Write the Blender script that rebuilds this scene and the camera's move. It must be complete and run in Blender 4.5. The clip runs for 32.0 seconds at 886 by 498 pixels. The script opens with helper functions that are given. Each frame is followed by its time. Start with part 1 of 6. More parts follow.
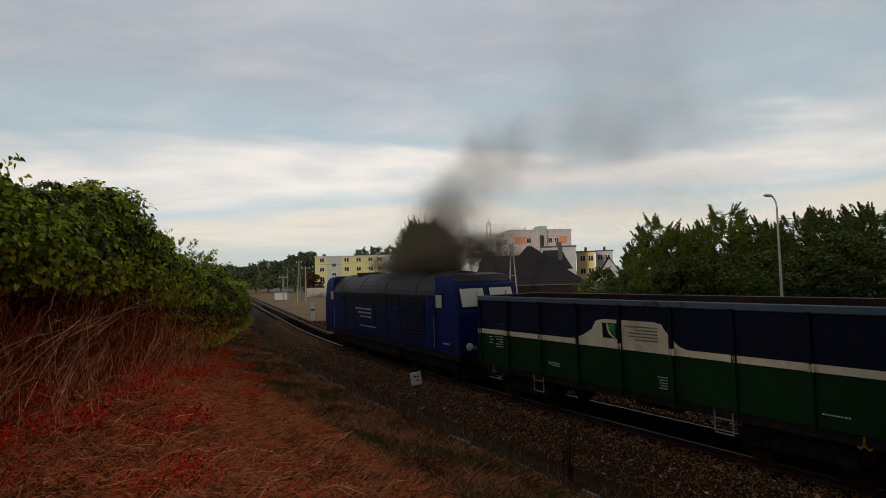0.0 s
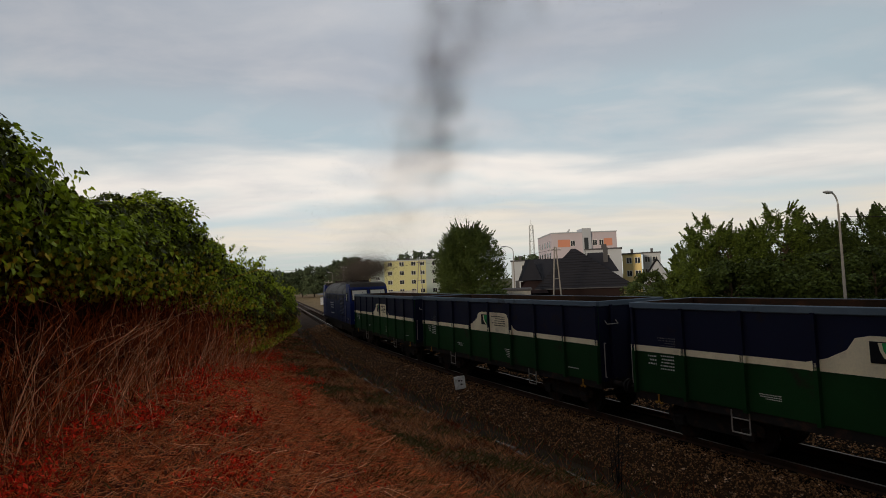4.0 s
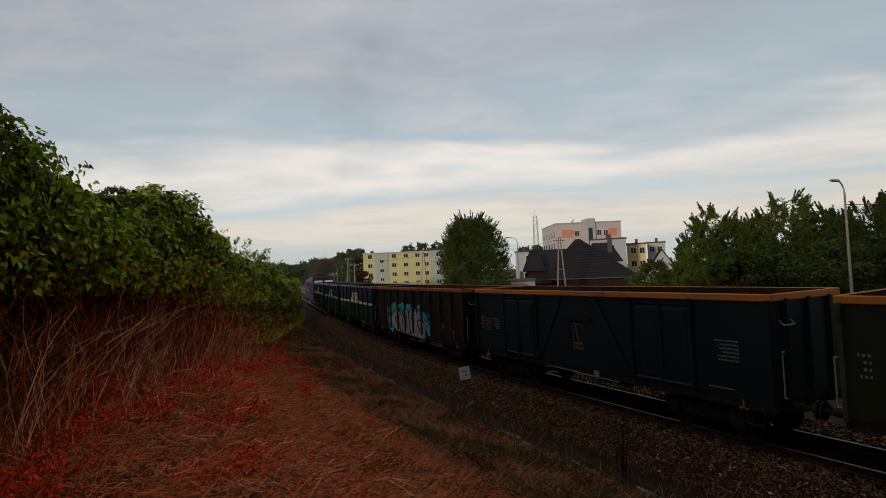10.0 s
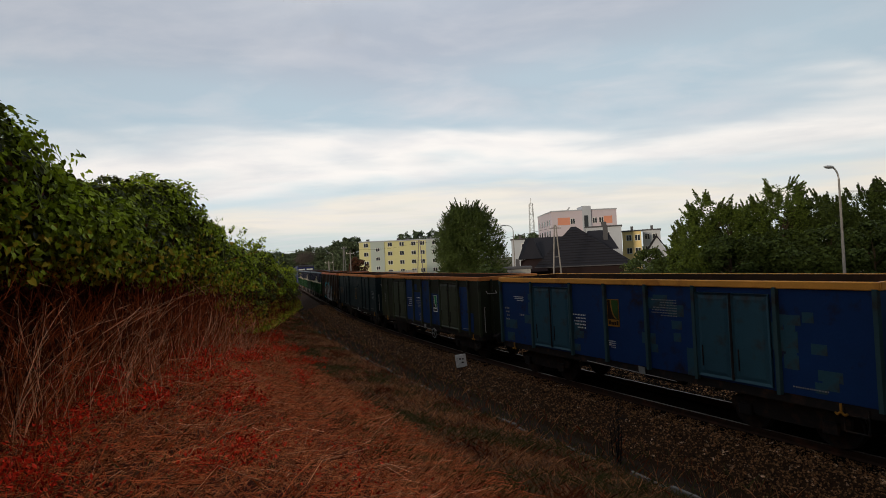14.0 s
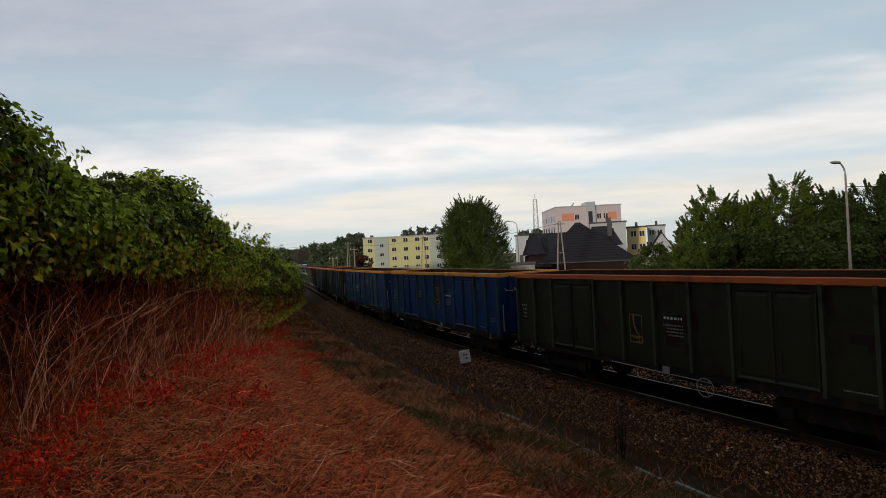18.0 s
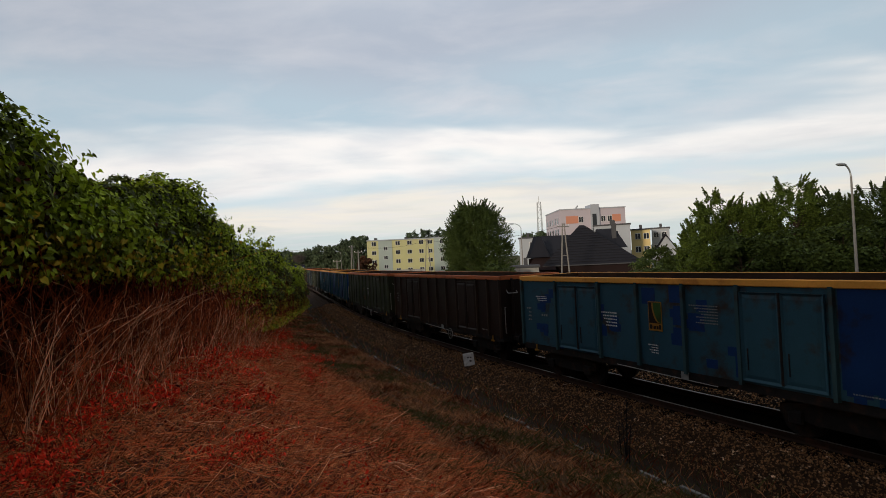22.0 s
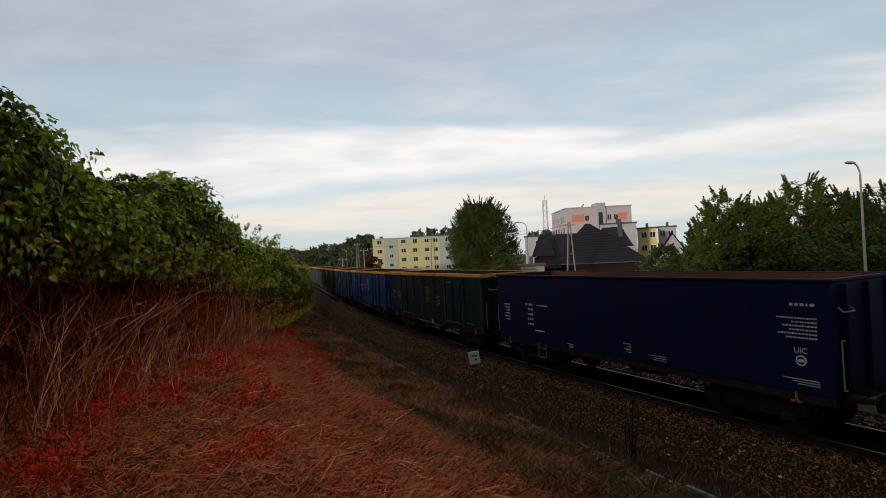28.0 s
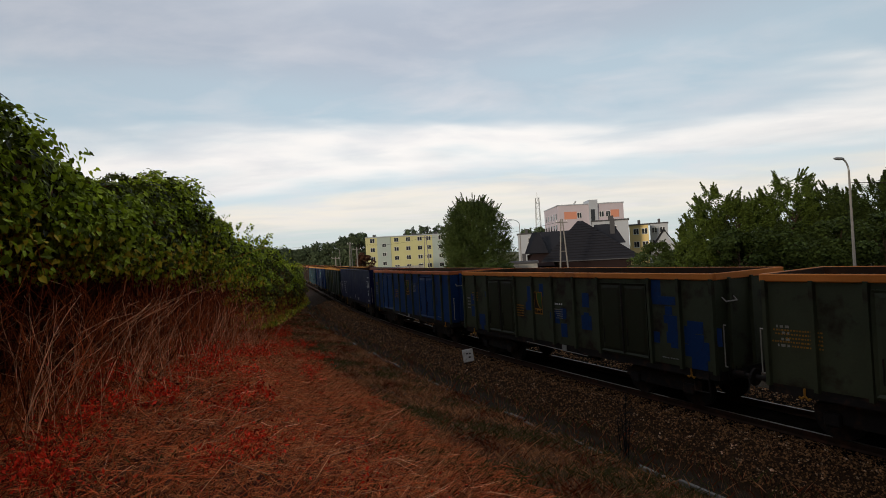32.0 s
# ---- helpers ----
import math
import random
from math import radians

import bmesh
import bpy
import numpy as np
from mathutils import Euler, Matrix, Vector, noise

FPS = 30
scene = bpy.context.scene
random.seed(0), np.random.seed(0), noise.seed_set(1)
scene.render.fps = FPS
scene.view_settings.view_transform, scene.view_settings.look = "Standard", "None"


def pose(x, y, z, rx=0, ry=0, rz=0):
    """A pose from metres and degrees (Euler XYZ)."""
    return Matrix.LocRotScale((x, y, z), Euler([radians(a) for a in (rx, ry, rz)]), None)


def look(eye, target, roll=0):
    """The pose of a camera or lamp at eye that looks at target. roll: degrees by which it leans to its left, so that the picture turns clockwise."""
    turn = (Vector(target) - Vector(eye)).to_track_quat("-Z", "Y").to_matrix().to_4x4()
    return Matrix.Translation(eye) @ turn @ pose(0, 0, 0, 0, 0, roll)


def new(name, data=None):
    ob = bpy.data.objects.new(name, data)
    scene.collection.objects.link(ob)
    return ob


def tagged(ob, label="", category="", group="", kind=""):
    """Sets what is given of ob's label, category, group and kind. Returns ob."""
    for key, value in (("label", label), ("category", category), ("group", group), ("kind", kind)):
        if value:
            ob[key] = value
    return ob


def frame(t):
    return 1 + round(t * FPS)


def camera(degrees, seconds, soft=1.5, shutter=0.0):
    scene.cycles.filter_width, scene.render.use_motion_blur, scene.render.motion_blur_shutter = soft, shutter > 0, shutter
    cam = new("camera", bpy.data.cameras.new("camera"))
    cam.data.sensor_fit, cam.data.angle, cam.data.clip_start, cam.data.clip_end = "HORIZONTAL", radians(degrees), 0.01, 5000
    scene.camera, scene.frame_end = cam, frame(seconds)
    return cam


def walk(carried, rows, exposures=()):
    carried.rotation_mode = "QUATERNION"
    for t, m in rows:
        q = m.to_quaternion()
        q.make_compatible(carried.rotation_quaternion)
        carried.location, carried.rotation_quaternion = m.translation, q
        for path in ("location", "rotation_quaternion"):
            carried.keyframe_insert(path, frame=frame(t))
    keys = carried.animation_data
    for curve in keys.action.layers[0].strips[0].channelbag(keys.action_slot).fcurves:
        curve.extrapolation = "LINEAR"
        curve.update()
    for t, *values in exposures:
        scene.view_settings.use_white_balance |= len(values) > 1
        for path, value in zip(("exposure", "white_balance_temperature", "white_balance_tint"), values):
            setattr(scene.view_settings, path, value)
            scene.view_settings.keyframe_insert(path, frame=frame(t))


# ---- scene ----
EYE = 4.375
cam = camera(79.4, 32.0, soft=0.9)
# seconds, yaw, pitch, roll of the hand-held camera, which stands on one spot
ROWS = [
    (0, -5.79, 2.70, -1.67),
    (0.5, -4.69, 2.70, -1.89),
    (1, -3.57, 3.19, -2.01),
    (1.5, -2.88, 3.19, -2.07),
    (2, -2.57, 3.11, -1.93),
    (2.5, -2.02, 3.56, -1.85),
    (3, -1.71, 3.61, -1.84),
    (3.5, -1.44, 3.29, -1.91),
    (5.5, -0.92, 3.26, -2.75),
    (6, -0.84, 3.48, -2.75),
    (6.5, -0.98, 3.36, -2.48),
    (7, -0.57, 3.54, -2.49),
    (7.5, -0.70, 3.34, -2.68),
    (8, -1.45, 3.22, -2.76),
    (8.5, -1.67, 3.28, -2.58),
    (9, -0.76, 3.05, -2.54),
    (9.5, -0.57, 2.30, -2.40),
    (10, -0.80, 2.35, -2.50),
    (10.5, -0.96, 2.45, -2.42),
    (11, -1.03, 2.35, -2.41),
    (11.5, -1.19, 2.27, -2.24),
    (12, -0.98, 2.18, -2.41),
    (12.5, -1.00, 1.84, -2.49),
    (13, -1.29, 1.10, -2.32),
    (13.5, -1.18, 0.88, -2.76),
    (14, -1.18, 1.06, -2.76),
    (14.5, -0.81, 0.88, -2.68),
    (16.5, -0.65, 1.01, -2.67),
    (17, -0.56, 0.89, -2.60),
    (17.5, -0.58, 0.93, -2.75),
    (18, -0.74, 0.64, -2.75),
    (18.5, -0.68, 0.55, -2.73),
    (19, -0.72, 0.74, -2.80),
    (19.5, -0.73, 0.61, -2.67),
    (20, -0.53, 0.85, -2.50),
    (20.5, -0.55, 0.96, -2.63),
    (21, -0.81, 0.71, -2.62),
    (21.5, -0.90, 0.77, -2.49),
    (22, -0.34, 0.95, -2.78),
    (22.5, 0.05, 1.13, -2.92),
    (23, -0.10, 1.17, -2.84),
    (23.5, 0.02, 1.28, -2.85),
    (24, 0.48, 1.23, -2.84),
    (24.5, 0.40, 1.22, -2.84),
    (25, 0.25, 1.30, -2.84),
    (25.5, 0.39, 1.25, -2.56),
    (27.5, 0.10, 0.51, -2.57),
    (28, 0.26, 0.81, -2.70),
    (28.5, 0.39, 1.04, -2.97),
    (29, 0.42, 0.88, -2.89),
    (29.5, 0.38, 0.70, -3.03),
    (30, 0.62, 0.82, -2.96),
    (30.5, -0.07, 0.51, -2.69),
    (31, -0.86, 0.20, -2.87),
    (31.5, -1.01, 0.32, -3.16),
    (32, -0.47, 0.56, -3.13),
]
walk(cam, [(t, pose(0, 0, EYE, 0, 0, yaw) @ pose(0, 0, 0, 90 + pitch, 0, 0) @ pose(0, 0, 0, 0, 0, roll)) for t, yaw, pitch, roll in ROWS],
     exposures=[(0, -0.12, 6800, 10), (7, -0.16, 6800, 10), (11.8, -0.21, 6800, 10), (13, 0.02, 6650, 10), (19, 0.04, 6500, 10), (32, 0.04, 6500, 10)])

# ---- light ----
SUN_AZ, SUN_EL = -142.0, 7.0      # low behind the thicket on the bank: degrees to the right of straight ahead, and up

world = bpy.data.worlds.new("evening_sky")
scene.world = world
world.use_nodes = True


class Nodes:
    """A short way to wire shader nodes."""

    def __init__(self, tree):
        self.tree = tree
        tree.nodes.clear()

    def add(self, kind, ins=None, operation="", use_clamp=False, blend_type=""):
        node = self.tree.nodes.new(kind)
        if operation:
            node.operation, node.use_clamp = operation, use_clamp
        if blend_type:
            node.data_type, node.blend_type = "RGBA", blend_type
        for key, value in (ins or {}).items():
            if isinstance(value, bpy.types.NodeSocket):
                self.tree.links.new(value, node.inputs[key])
            else:
                node.inputs[key].default_value = value
        return node

    def math(self, op, a, b=0.0, clamp=False):
        return self.add("ShaderNodeMath", {0: a, 1: b}, operation=op, use_clamp=clamp).outputs[0]

    def ramp(self, fac, stops, mode="LINEAR"):
        node = self.add("ShaderNodeValToRGB", {0: fac})
        node.color_ramp.interpolation = mode
        els = node.color_ramp.elements
        while len(els) < len(stops):
            els.new(0.5)
        for el, (pos, col) in zip(els, stops):
            el.position = pos
            el.color = (*col, 1) if len(col) == 3 else col
        return node.outputs[0]

    def mix(self, fac, a, b, blend="MIX"):
        node = self.add("ShaderNodeMix", blend_type=blend)
        for i, value in ((0, fac), (6, a), (7, b)):
            if isinstance(value, bpy.types.NodeSocket):
                self.tree.links.new(value, node.inputs[i])
            else:
                node.inputs[i].default_value = value if i == 0 else (*value, 1)
        return node.outputs[2]

    def noise(self, vec, scale, detail=4.0, rough=0.55, distortion=0.0):
        ins = {"Scale": scale, "Detail": detail, "Roughness": rough, "Distortion": distortion}
        if vec is not None:
            ins["Vector"] = vec
        return self.add("ShaderNodeTexNoise", ins).outputs["Fac"]


n = Nodes(world.node_tree)
way = n.add("ShaderNodeTexCoord").outputs["Generated"]
xyz = n.add("ShaderNodeSeparateXYZ", {0: way})
up = n.math("MAXIMUM", xyz.outputs[2], 0.0)
# cloud deck: the way through a flat layer overhead, stretched sideways
far = n.math("ADD", up, 0.10)
flat = n.add("ShaderNodeCombineXYZ", {0: n.math("DIVIDE", xyz.outputs[0], far), 1: n.math("DIVIDE", xyz.outputs[1], far), 2: 0.0}).outputs[0]
big = n.noise(n.add("ShaderNodeMapping", {0: flat, 1: (2.3, 0.4, 0), 3: (0.42, 0.66, 1)}).outputs[0], 1.0, 4.0, 0.5, 0.25)
fine = n.noise(n.add("ShaderNodeMapping", {0: flat, 1: (7.1, 3.0, 0), 3: (0.95, 1.35, 1)}).outputs[0], 1.6, 6.0, 0.55, 0.3)
shift = n.math("ADD", n.math("MULTIPLY", n.math("SUBTRACT", big, 0.5), 0.34), n.math("MULTIPLY", n.math("SUBTRACT", fine, 0.5), 0.07))
level = n.math("ADD", up, n.math("MULTIPLY", shift, n.math("MULTIPLY", up, 4.0, True)))
deck = n.ramp(level, [(0.0, (0.60, 0.68, 0.69)), (0.04, (0.62, 0.70, 0.71)), (0.085, (0.90, 0.84, 0.76)), (0.125, (0.66, 0.76, 0.81)),
                      (0.175, (1.0, 0.96, 0.93)), (0.245, (0.50, 0.62, 0.71)), (0.42, (0.48, 0.53, 0.62)), (0.62, (0.62, 0.67, 0.76)), (1.0, (1.05, 1.10, 1.18))], "EASE")
pale = n.math("MULTIPLY", n.math("SUBTRACT", fine, 0.46, True), 3.2, True)
deck = n.mix(n.math("MULTIPLY", pale, 0.62), deck, (0.78, 0.77, 0.80))
gloom = n.math("MULTIPLY", n.math("SUBTRACT", n.noise(n.add("ShaderNodeMapping", {0: flat, 1: (1.7, 5.3, 0), 3: (0.6, 0.95, 1)}).outputs[0], 1.3, 5.0, 0.55, 0.4), 0.50, True), 2.6, True)
deck = n.mix(n.math("MULTIPLY", gloom, 0.5), deck, (0.45, 0.51, 0.58))
sky = n.add("ShaderNodeTexSky")
sky.sky_type, sky.sun_disc, sky.sun_elevation, sky.sun_rotation = "NISHITA", False, radians(SUN_EL), radians(SUN_AZ)
air = n.mix(1.0, sky.outputs[0], (0.12, 0.12, 0.12), "MULTIPLY")
heaven = n.mix(0.93, air, deck)
# the sky is dimmed overhead and behind to keep the train's near side dark
west = n.math("ADD", n.math("MULTIPLY", xyz.outputs[1], 0.37), 0.64)
back = n.add("ShaderNodeBackground", {"Color": n.mix(1.0, heaven, n.add("ShaderNodeCombineXYZ", {0: west, 1: west, 2: west}).outputs[0], "MULTIPLY"), "Strength": 1.0})
n.tree.links.new(back.outputs[0], n.add("ShaderNodeOutputWorld").inputs[0])

lamp = bpy.data.lights.new("sun", "SUN")
lamp.energy, lamp.angle, lamp.color = 1.8, radians(8), (1.0, 0.84, 0.66)
sun = new("sun", lamp)
az, el = radians(SUN_AZ), radians(SUN_EL)
sun.matrix_world = look((0, 0, 60), Vector((0, 0, 60)) - Vector((math.sin(az) * math.cos(el), math.cos(az) * math.cos(el), math.sin(el))))


# ---- materials ----
def surface(name, color, rough=0.7, metal=0.0, vary=0.25, grain=6.0, fine=60.0, bump=0.15, second=None, share=0.0, stain=3.0, spec=0.12, island=0.0, see=0.0):
    """A procedural surface: base colour with grain at two scales, a second colour in worn patches, fine relief."""
    m = bpy.data.materials.new(name)
    m.use_nodes = True
    k = Nodes(m.node_tree)
    pos = k.add("ShaderNodeTexCoord").outputs["Object"]
    a, b = k.noise(pos, grain, 5.0), k.noise(pos, fine, 3.0)
    tone = k.math("ADD", k.math("MULTIPLY", k.math("SUBTRACT", a, 0.5), 2.2 * vary), k.math("MULTIPLY", k.math("SUBTRACT", b, 0.5), 1.2 * vary))
    if island:
        geo = k.add("ShaderNodeNewGeometry").outputs["Random Per Island"]
        tone = k.math("ADD", tone, k.math("MULTIPLY", k.math("SUBTRACT", geo, 0.5), island))
    tone = k.math("ADD", tone, 1.0)
    col = (*color, 1)
    if second:
        mask = k.math("MULTIPLY", k.math("SUBTRACT", k.noise(pos, stain, 6.0, 0.65), 0.62 - 0.3 * share), 7.0, True)
        col = k.mix(mask, color, second)
    col = k.mix(1.0, col if second else color, k.add("ShaderNodeCombineXYZ", {0: tone, 1: tone, 2: tone}).outputs[0], "MULTIPLY")
    bsdf = k.add("ShaderNodeBsdfPrincipled", {"Base Color": col, "Metallic": metal, "Specular IOR Level": spec})
    k.tree.links.new(k.math("ADD", k.math("MULTIPLY", k.math("SUBTRACT", a, 0.5), 0.3), rough, True), bsdf.inputs["Roughness"])
    if bump:
        k.tree.links.new(k.add("ShaderNodeBump", {"Strength": bump, "Distance": 0.02, "Height": k.math("ADD", a, k.math("MULTIPLY", b, 0.5))}).outputs[0], bsdf.inputs["Normal"])
    out = bsdf.outputs[0]
    if see:
        tr = k.add("ShaderNodeBsdfTranslucent", {"Color": col})
        out = k.add("ShaderNodeMixShader", {0: see, 1: out, 2: tr.outputs[0]}).outputs[0]
    k.tree.links.new(out, k.add("ShaderNodeOutputMaterial").inputs[0])
    return m


def blend_ground(name, colors, scales, rough=0.95, bump=0.5, spec=0.1):
    """Soil and litter: several colours in patches of different size."""
    m = bpy.data.materials.new(name)
    m.use_nodes = True
    k = Nodes(m.node_tree)
    pos = k.add("ShaderNodeTexCoord").outputs["Object"]
    col = None
    for i, (c, s) in enumerate(zip(colors, scales)):
        if col is None:
            col = c
            continue
        mask = k.math("MULTIPLY", k.math("SUBTRACT", k.noise(pos, s, 7.0, 0.7), 0.47), 6.0, True)
        col = k.mix(mask, col, c)
    speck = k.noise(pos, 45.0, 4.0, 0.7)
    tone = k.math("ADD", k.math("MULTIPLY", speck, 1.3), 0.35)
    col = k.mix(1.0, col, k.add("ShaderNodeCombineXYZ", {0: tone, 1: tone, 2: tone}).outputs[0], "MULTIPLY")
    bsdf = k.add("ShaderNodeBsdfPrincipled", {"Base Color": col, "Roughness": rough, "Specular IOR Level": spec})
    k.tree.links.new(k.add("ShaderNodeBump", {"Strength": bump, "Distance": 0.06, "Height": speck}).outputs[0], bsdf.inputs["Normal"])
    k.tree.links.new(bsdf.outputs[0], k.add("ShaderNodeOutputMaterial").inputs[0])
    return m


M = {
    "straw": blend_ground("dry_grass_soil", [(0.100, 0.043, 0.019), (0.15, 0.064, 0.028), (0.055, 0.036, 0.015)], [1, 0.9, 2.2]),
    "bank": blend_ground("red_litter_soil", [(0.060, 0.014, 0.006), (0.11, 0.016, 0.007), (0.10, 0.032, 0.013)], [1, 0.7, 1.7]),
    "gravel": blend_ground("ballast_bed", [(0.030, 0.015, 0.007), (0.045, 0.022, 0.011), (0.014, 0.007, 0.004)], [1, 9, 17]),
    # near-black bed: the shade below the train is put into its colour
    "shade_bed": blend_ground("shaded_track_bed", [(0.009, 0.007, 0.005), (0.014, 0.010, 0.008), (0.006, 0.005, 0.004)], [1, 3, 9], spec=0.0),
    "ditch": blend_ground("ditch_and_shade_soil", [(0.030, 0.019, 0.013), (0.05, 0.030, 0.019), (0.026, 0.022, 0.011)], [1, 2, 5]),
    "meadow": blend_ground("meadow", [(0.06, 0.065, 0.025), (0.17, 0.12, 0.06), (0.05, 0.06, 0.02)], [1, 0.05, 0.2]),
    "verge": blend_ground("dry_verge", [(0.24, 0.165, 0.085), (0.16, 0.11, 0.055), (0.20, 0.14, 0.07)], [1, 0.3, 1.1]),
    "asphalt": surface("asphalt", (0.16, 0.16, 0.165), 0.9, grain=0.6, fine=30, vary=0.18),
    "stone": surface("ballast_stone", (0.165, 0.080, 0.034), 0.85, grain=9, vary=0.7, island=2.0, second=(0.75, 0.54, 0.36), share=0.16, stain=5.0),
    "sleeper": surface("sleeper_timber", (0.008, 0.006, 0.005), 0.95, vary=0.3, spec=0.0),
    "rail": surface("rail_steel", (0.04, 0.022, 0.015), 0.7, 0.2, second=(0.07, 0.03, 0.018), share=0.4),
    "rail_top": surface("polished_rail", (0.22, 0.19, 0.165), 0.55, 0.9, vary=0.25),
    "concrete": surface("old_concrete", (0.20, 0.19, 0.175), 0.9, second=(0.14, 0.13, 0.11), share=0.4),
    "white": surface("white_paint", (0.82, 0.81, 0.78), 0.6, second=(0.45, 0.43, 0.40), share=0.25, stain=9),
    "iron": surface("dirty_iron", (0.022, 0.02, 0.02), 0.7, 0.3, second=(0.05, 0.03, 0.022), share=0.35),
    "black": surface("black_rubber", (0.012, 0.012, 0.013), 0.6),
    "pale": surface("pale_lettering", (0.62, 0.62, 0.60), 0.7, vary=0.3),
    "faded": surface("faded_lettering", (0.22, 0.22, 0.21), 0.7, vary=0.3),
    "yellow": surface("yellow_paint", (0.27, 0.13, 0.02), 0.6, vary=0.3),
    "rusty": surface("rusty_plate", (0.035, 0.020, 0.013), 0.9, 0.1, second=(0.07, 0.03, 0.016), share=0.35, stain=1.3),
    "rod": surface("bright_steel_rod", (0.30, 0.28, 0.26), 0.5, 0.2),
    "galv": surface("galvanised_steel", (0.45, 0.46, 0.46), 0.5, 0.4),
    "wood_pole": surface("concrete_pole", (0.27, 0.255, 0.235), 0.9, vary=0.2),
    "glass": surface("window_glass", (0.03, 0.035, 0.04), 0.08, 0.0, vary=0.05, bump=0, spec=0.8),
    "frame_white": surface("window_frame", (0.75, 0.75, 0.74), 0.5, vary=0.05, bump=0),
    "bark": surface("bark", (0.07, 0.05, 0.035), 0.95, grain=12, bump=0.6),
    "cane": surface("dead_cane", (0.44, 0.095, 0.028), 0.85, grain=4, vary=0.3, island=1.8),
    # brown for grass stalks; inside the shrubs its darkness stands for shade
    "cane_shade_brown": surface("shade_and_brown_cane", (0.15, 0.032, 0.011), 0.9, grain=4, vary=0.3, island=1.6),
    "cane_pale": surface("pale_dead_cane", (0.86, 0.42, 0.23), 0.85, grain=4, vary=0.3, island=1.2),
    "straw_blade": surface("straw", (0.58, 0.20, 0.074), 0.85, grain=3, vary=0.3, island=1.5),
    "dry_blade": surface("brown_dry_grass", (0.40, 0.180, 0.078), 0.85, grain=3, vary=0.4, island=1.6),
    "red_leaf": surface("red_leaf", (0.66, 0.042, 0.017), 0.75, grain=3, vary=0.4, island=1.7, see=0.25),
    "grass_blade": surface("grass_blade", (0.075, 0.075, 0.022), 0.8, grain=3, vary=0.3, island=0.9),
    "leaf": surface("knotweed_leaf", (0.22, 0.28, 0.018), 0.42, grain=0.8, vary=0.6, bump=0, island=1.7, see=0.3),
    # darker copy of the leaf, given to boughs at random for contrast
    "leaf_deep": surface("dark_knotweed_leaf", (0.060, 0.072, 0.010), 0.42, grain=0.9, vary=0.5, bump=0, island=1.6, see=0.2),
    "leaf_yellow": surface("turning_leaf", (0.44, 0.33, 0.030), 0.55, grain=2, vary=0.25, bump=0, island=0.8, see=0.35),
    # leaf colour that carries the shade inside the thicket
    "leaf_shade": surface("shade_dark_leaf", (0.05, 0.012, 0.005), 0.8, grain=2, vary=0.3, bump=0, island=1.2),
    "leaf_dark": surface("tree_leaf", (0.070, 0.100, 0.024), 0.6, grain=0.5, vary=0.4, bump=0, island=0.9, see=0.2),
    "leaf_fir": surface("fir_needles", (0.078, 0.112, 0.018), 0.7, grain=0.45, vary=0.5, bump=0, island=0.9, see=0.1),
    # darker copy of the leaf above: shade painted onto right-hand and low trees
    "leaf_shaded": surface("shaded_tree_leaf", (0.045, 0.066, 0.014), 0.7, grain=0.45, vary=0.5, bump=0, island=0.9, see=0.1),
    # haze over the far trees is mixed into this leaf colour
    "leaf_far": surface("hazed_leaf", (0.085, 0.115, 0.06), 0.7, grain=0.3, vary=0.3, bump=0, island=0.9),
    "leaf_rust": surface("rust_leaf", (0.09, 0.04, 0.022), 0.7, grain=1, vary=0.3, bump=0, island=0.8),
}


# ---- building blocks ----
def mesh_from(bm, name, mat=None):
    me = bpy.data.meshes.new(name)
    bm.to_mesh(me)
    bm.free()
    if mat:
        me.materials.append(mat)
    return me


def part(name, bm, material, parent, label="", at=None):
    """Links a bmesh or a ready mesh as one object under a thing or a part."""
    me = mesh_from(bm, name, material) if isinstance(bm, bmesh.types.BMesh) else bm
    ob = new(name, me)
    ob.parent = parent
    if at is not None:
        ob.matrix_basis = at
    if label:
        ob["label"] = label
    return ob


def thing(name, label, category, at=None, group="", kind=""):
    ob = new(name)
    ob.empty_display_size = 0.2
    if at is not None:
        ob.matrix_basis = at
    return tagged(ob, label, category, group, kind)


def solid(name, bm, material, label, category, at=None, group="", kind=""):
    ob = new(name, mesh_from(bm, name, material) if isinstance(bm, bmesh.types.BMesh) else bm)
    if at is not None:
        ob.matrix_basis = at
    return tagged(ob, label, category, group, kind)


def box(bm, x0, x1, y0, y1, z0, z1, bevel=0.0, turn=None):
    """A box between two corners, with chamfered edges if asked."""
    r = bmesh.ops.create_cube(bm, size=1.0)
    m = Matrix.Translation(((x0 + x1) / 2, (y0 + y1) / 2, (z0 + z1) / 2))
    if turn is not None:
        m = m @ turn
    bmesh.ops.transform(bm, matrix=m @ Matrix.Diagonal((abs(x1 - x0), abs(y1 - y0), abs(z1 - z0), 1)), verts=r["verts"])
    if bevel:
        edges = list({e for v in r["verts"] for e in v.link_edges})
        bmesh.ops.bevel(bm, geom=edges, offset=bevel, segments=1, affect="EDGES")
    return bm


def boxed(*args, **kw):
    return box(bmesh.new(), *args, **kw)


def rod(bm, a, b, r0, r1=None, sides=8):
    """A round bar from a to b."""
    a, b = Vector(a), Vector(b)
    d = b - a
    r = bmesh.ops.create_cone(bm, cap_ends=True, segments=sides, radius1=r0, radius2=r0 if r1 is None else r1, depth=d.length)
    bmesh.ops.transform(bm, matrix=Matrix.Translation((a + b) / 2) @ d.to_track_quat("Z", "Y").to_matrix().to_4x4(), verts=r["verts"])
    return bm


def rods(path, r, sides=8):
    bm = bmesh.new()
    for a, b in zip(path, path[1:]):
        rod(bm, a, b, r, sides=sides)
    return bm


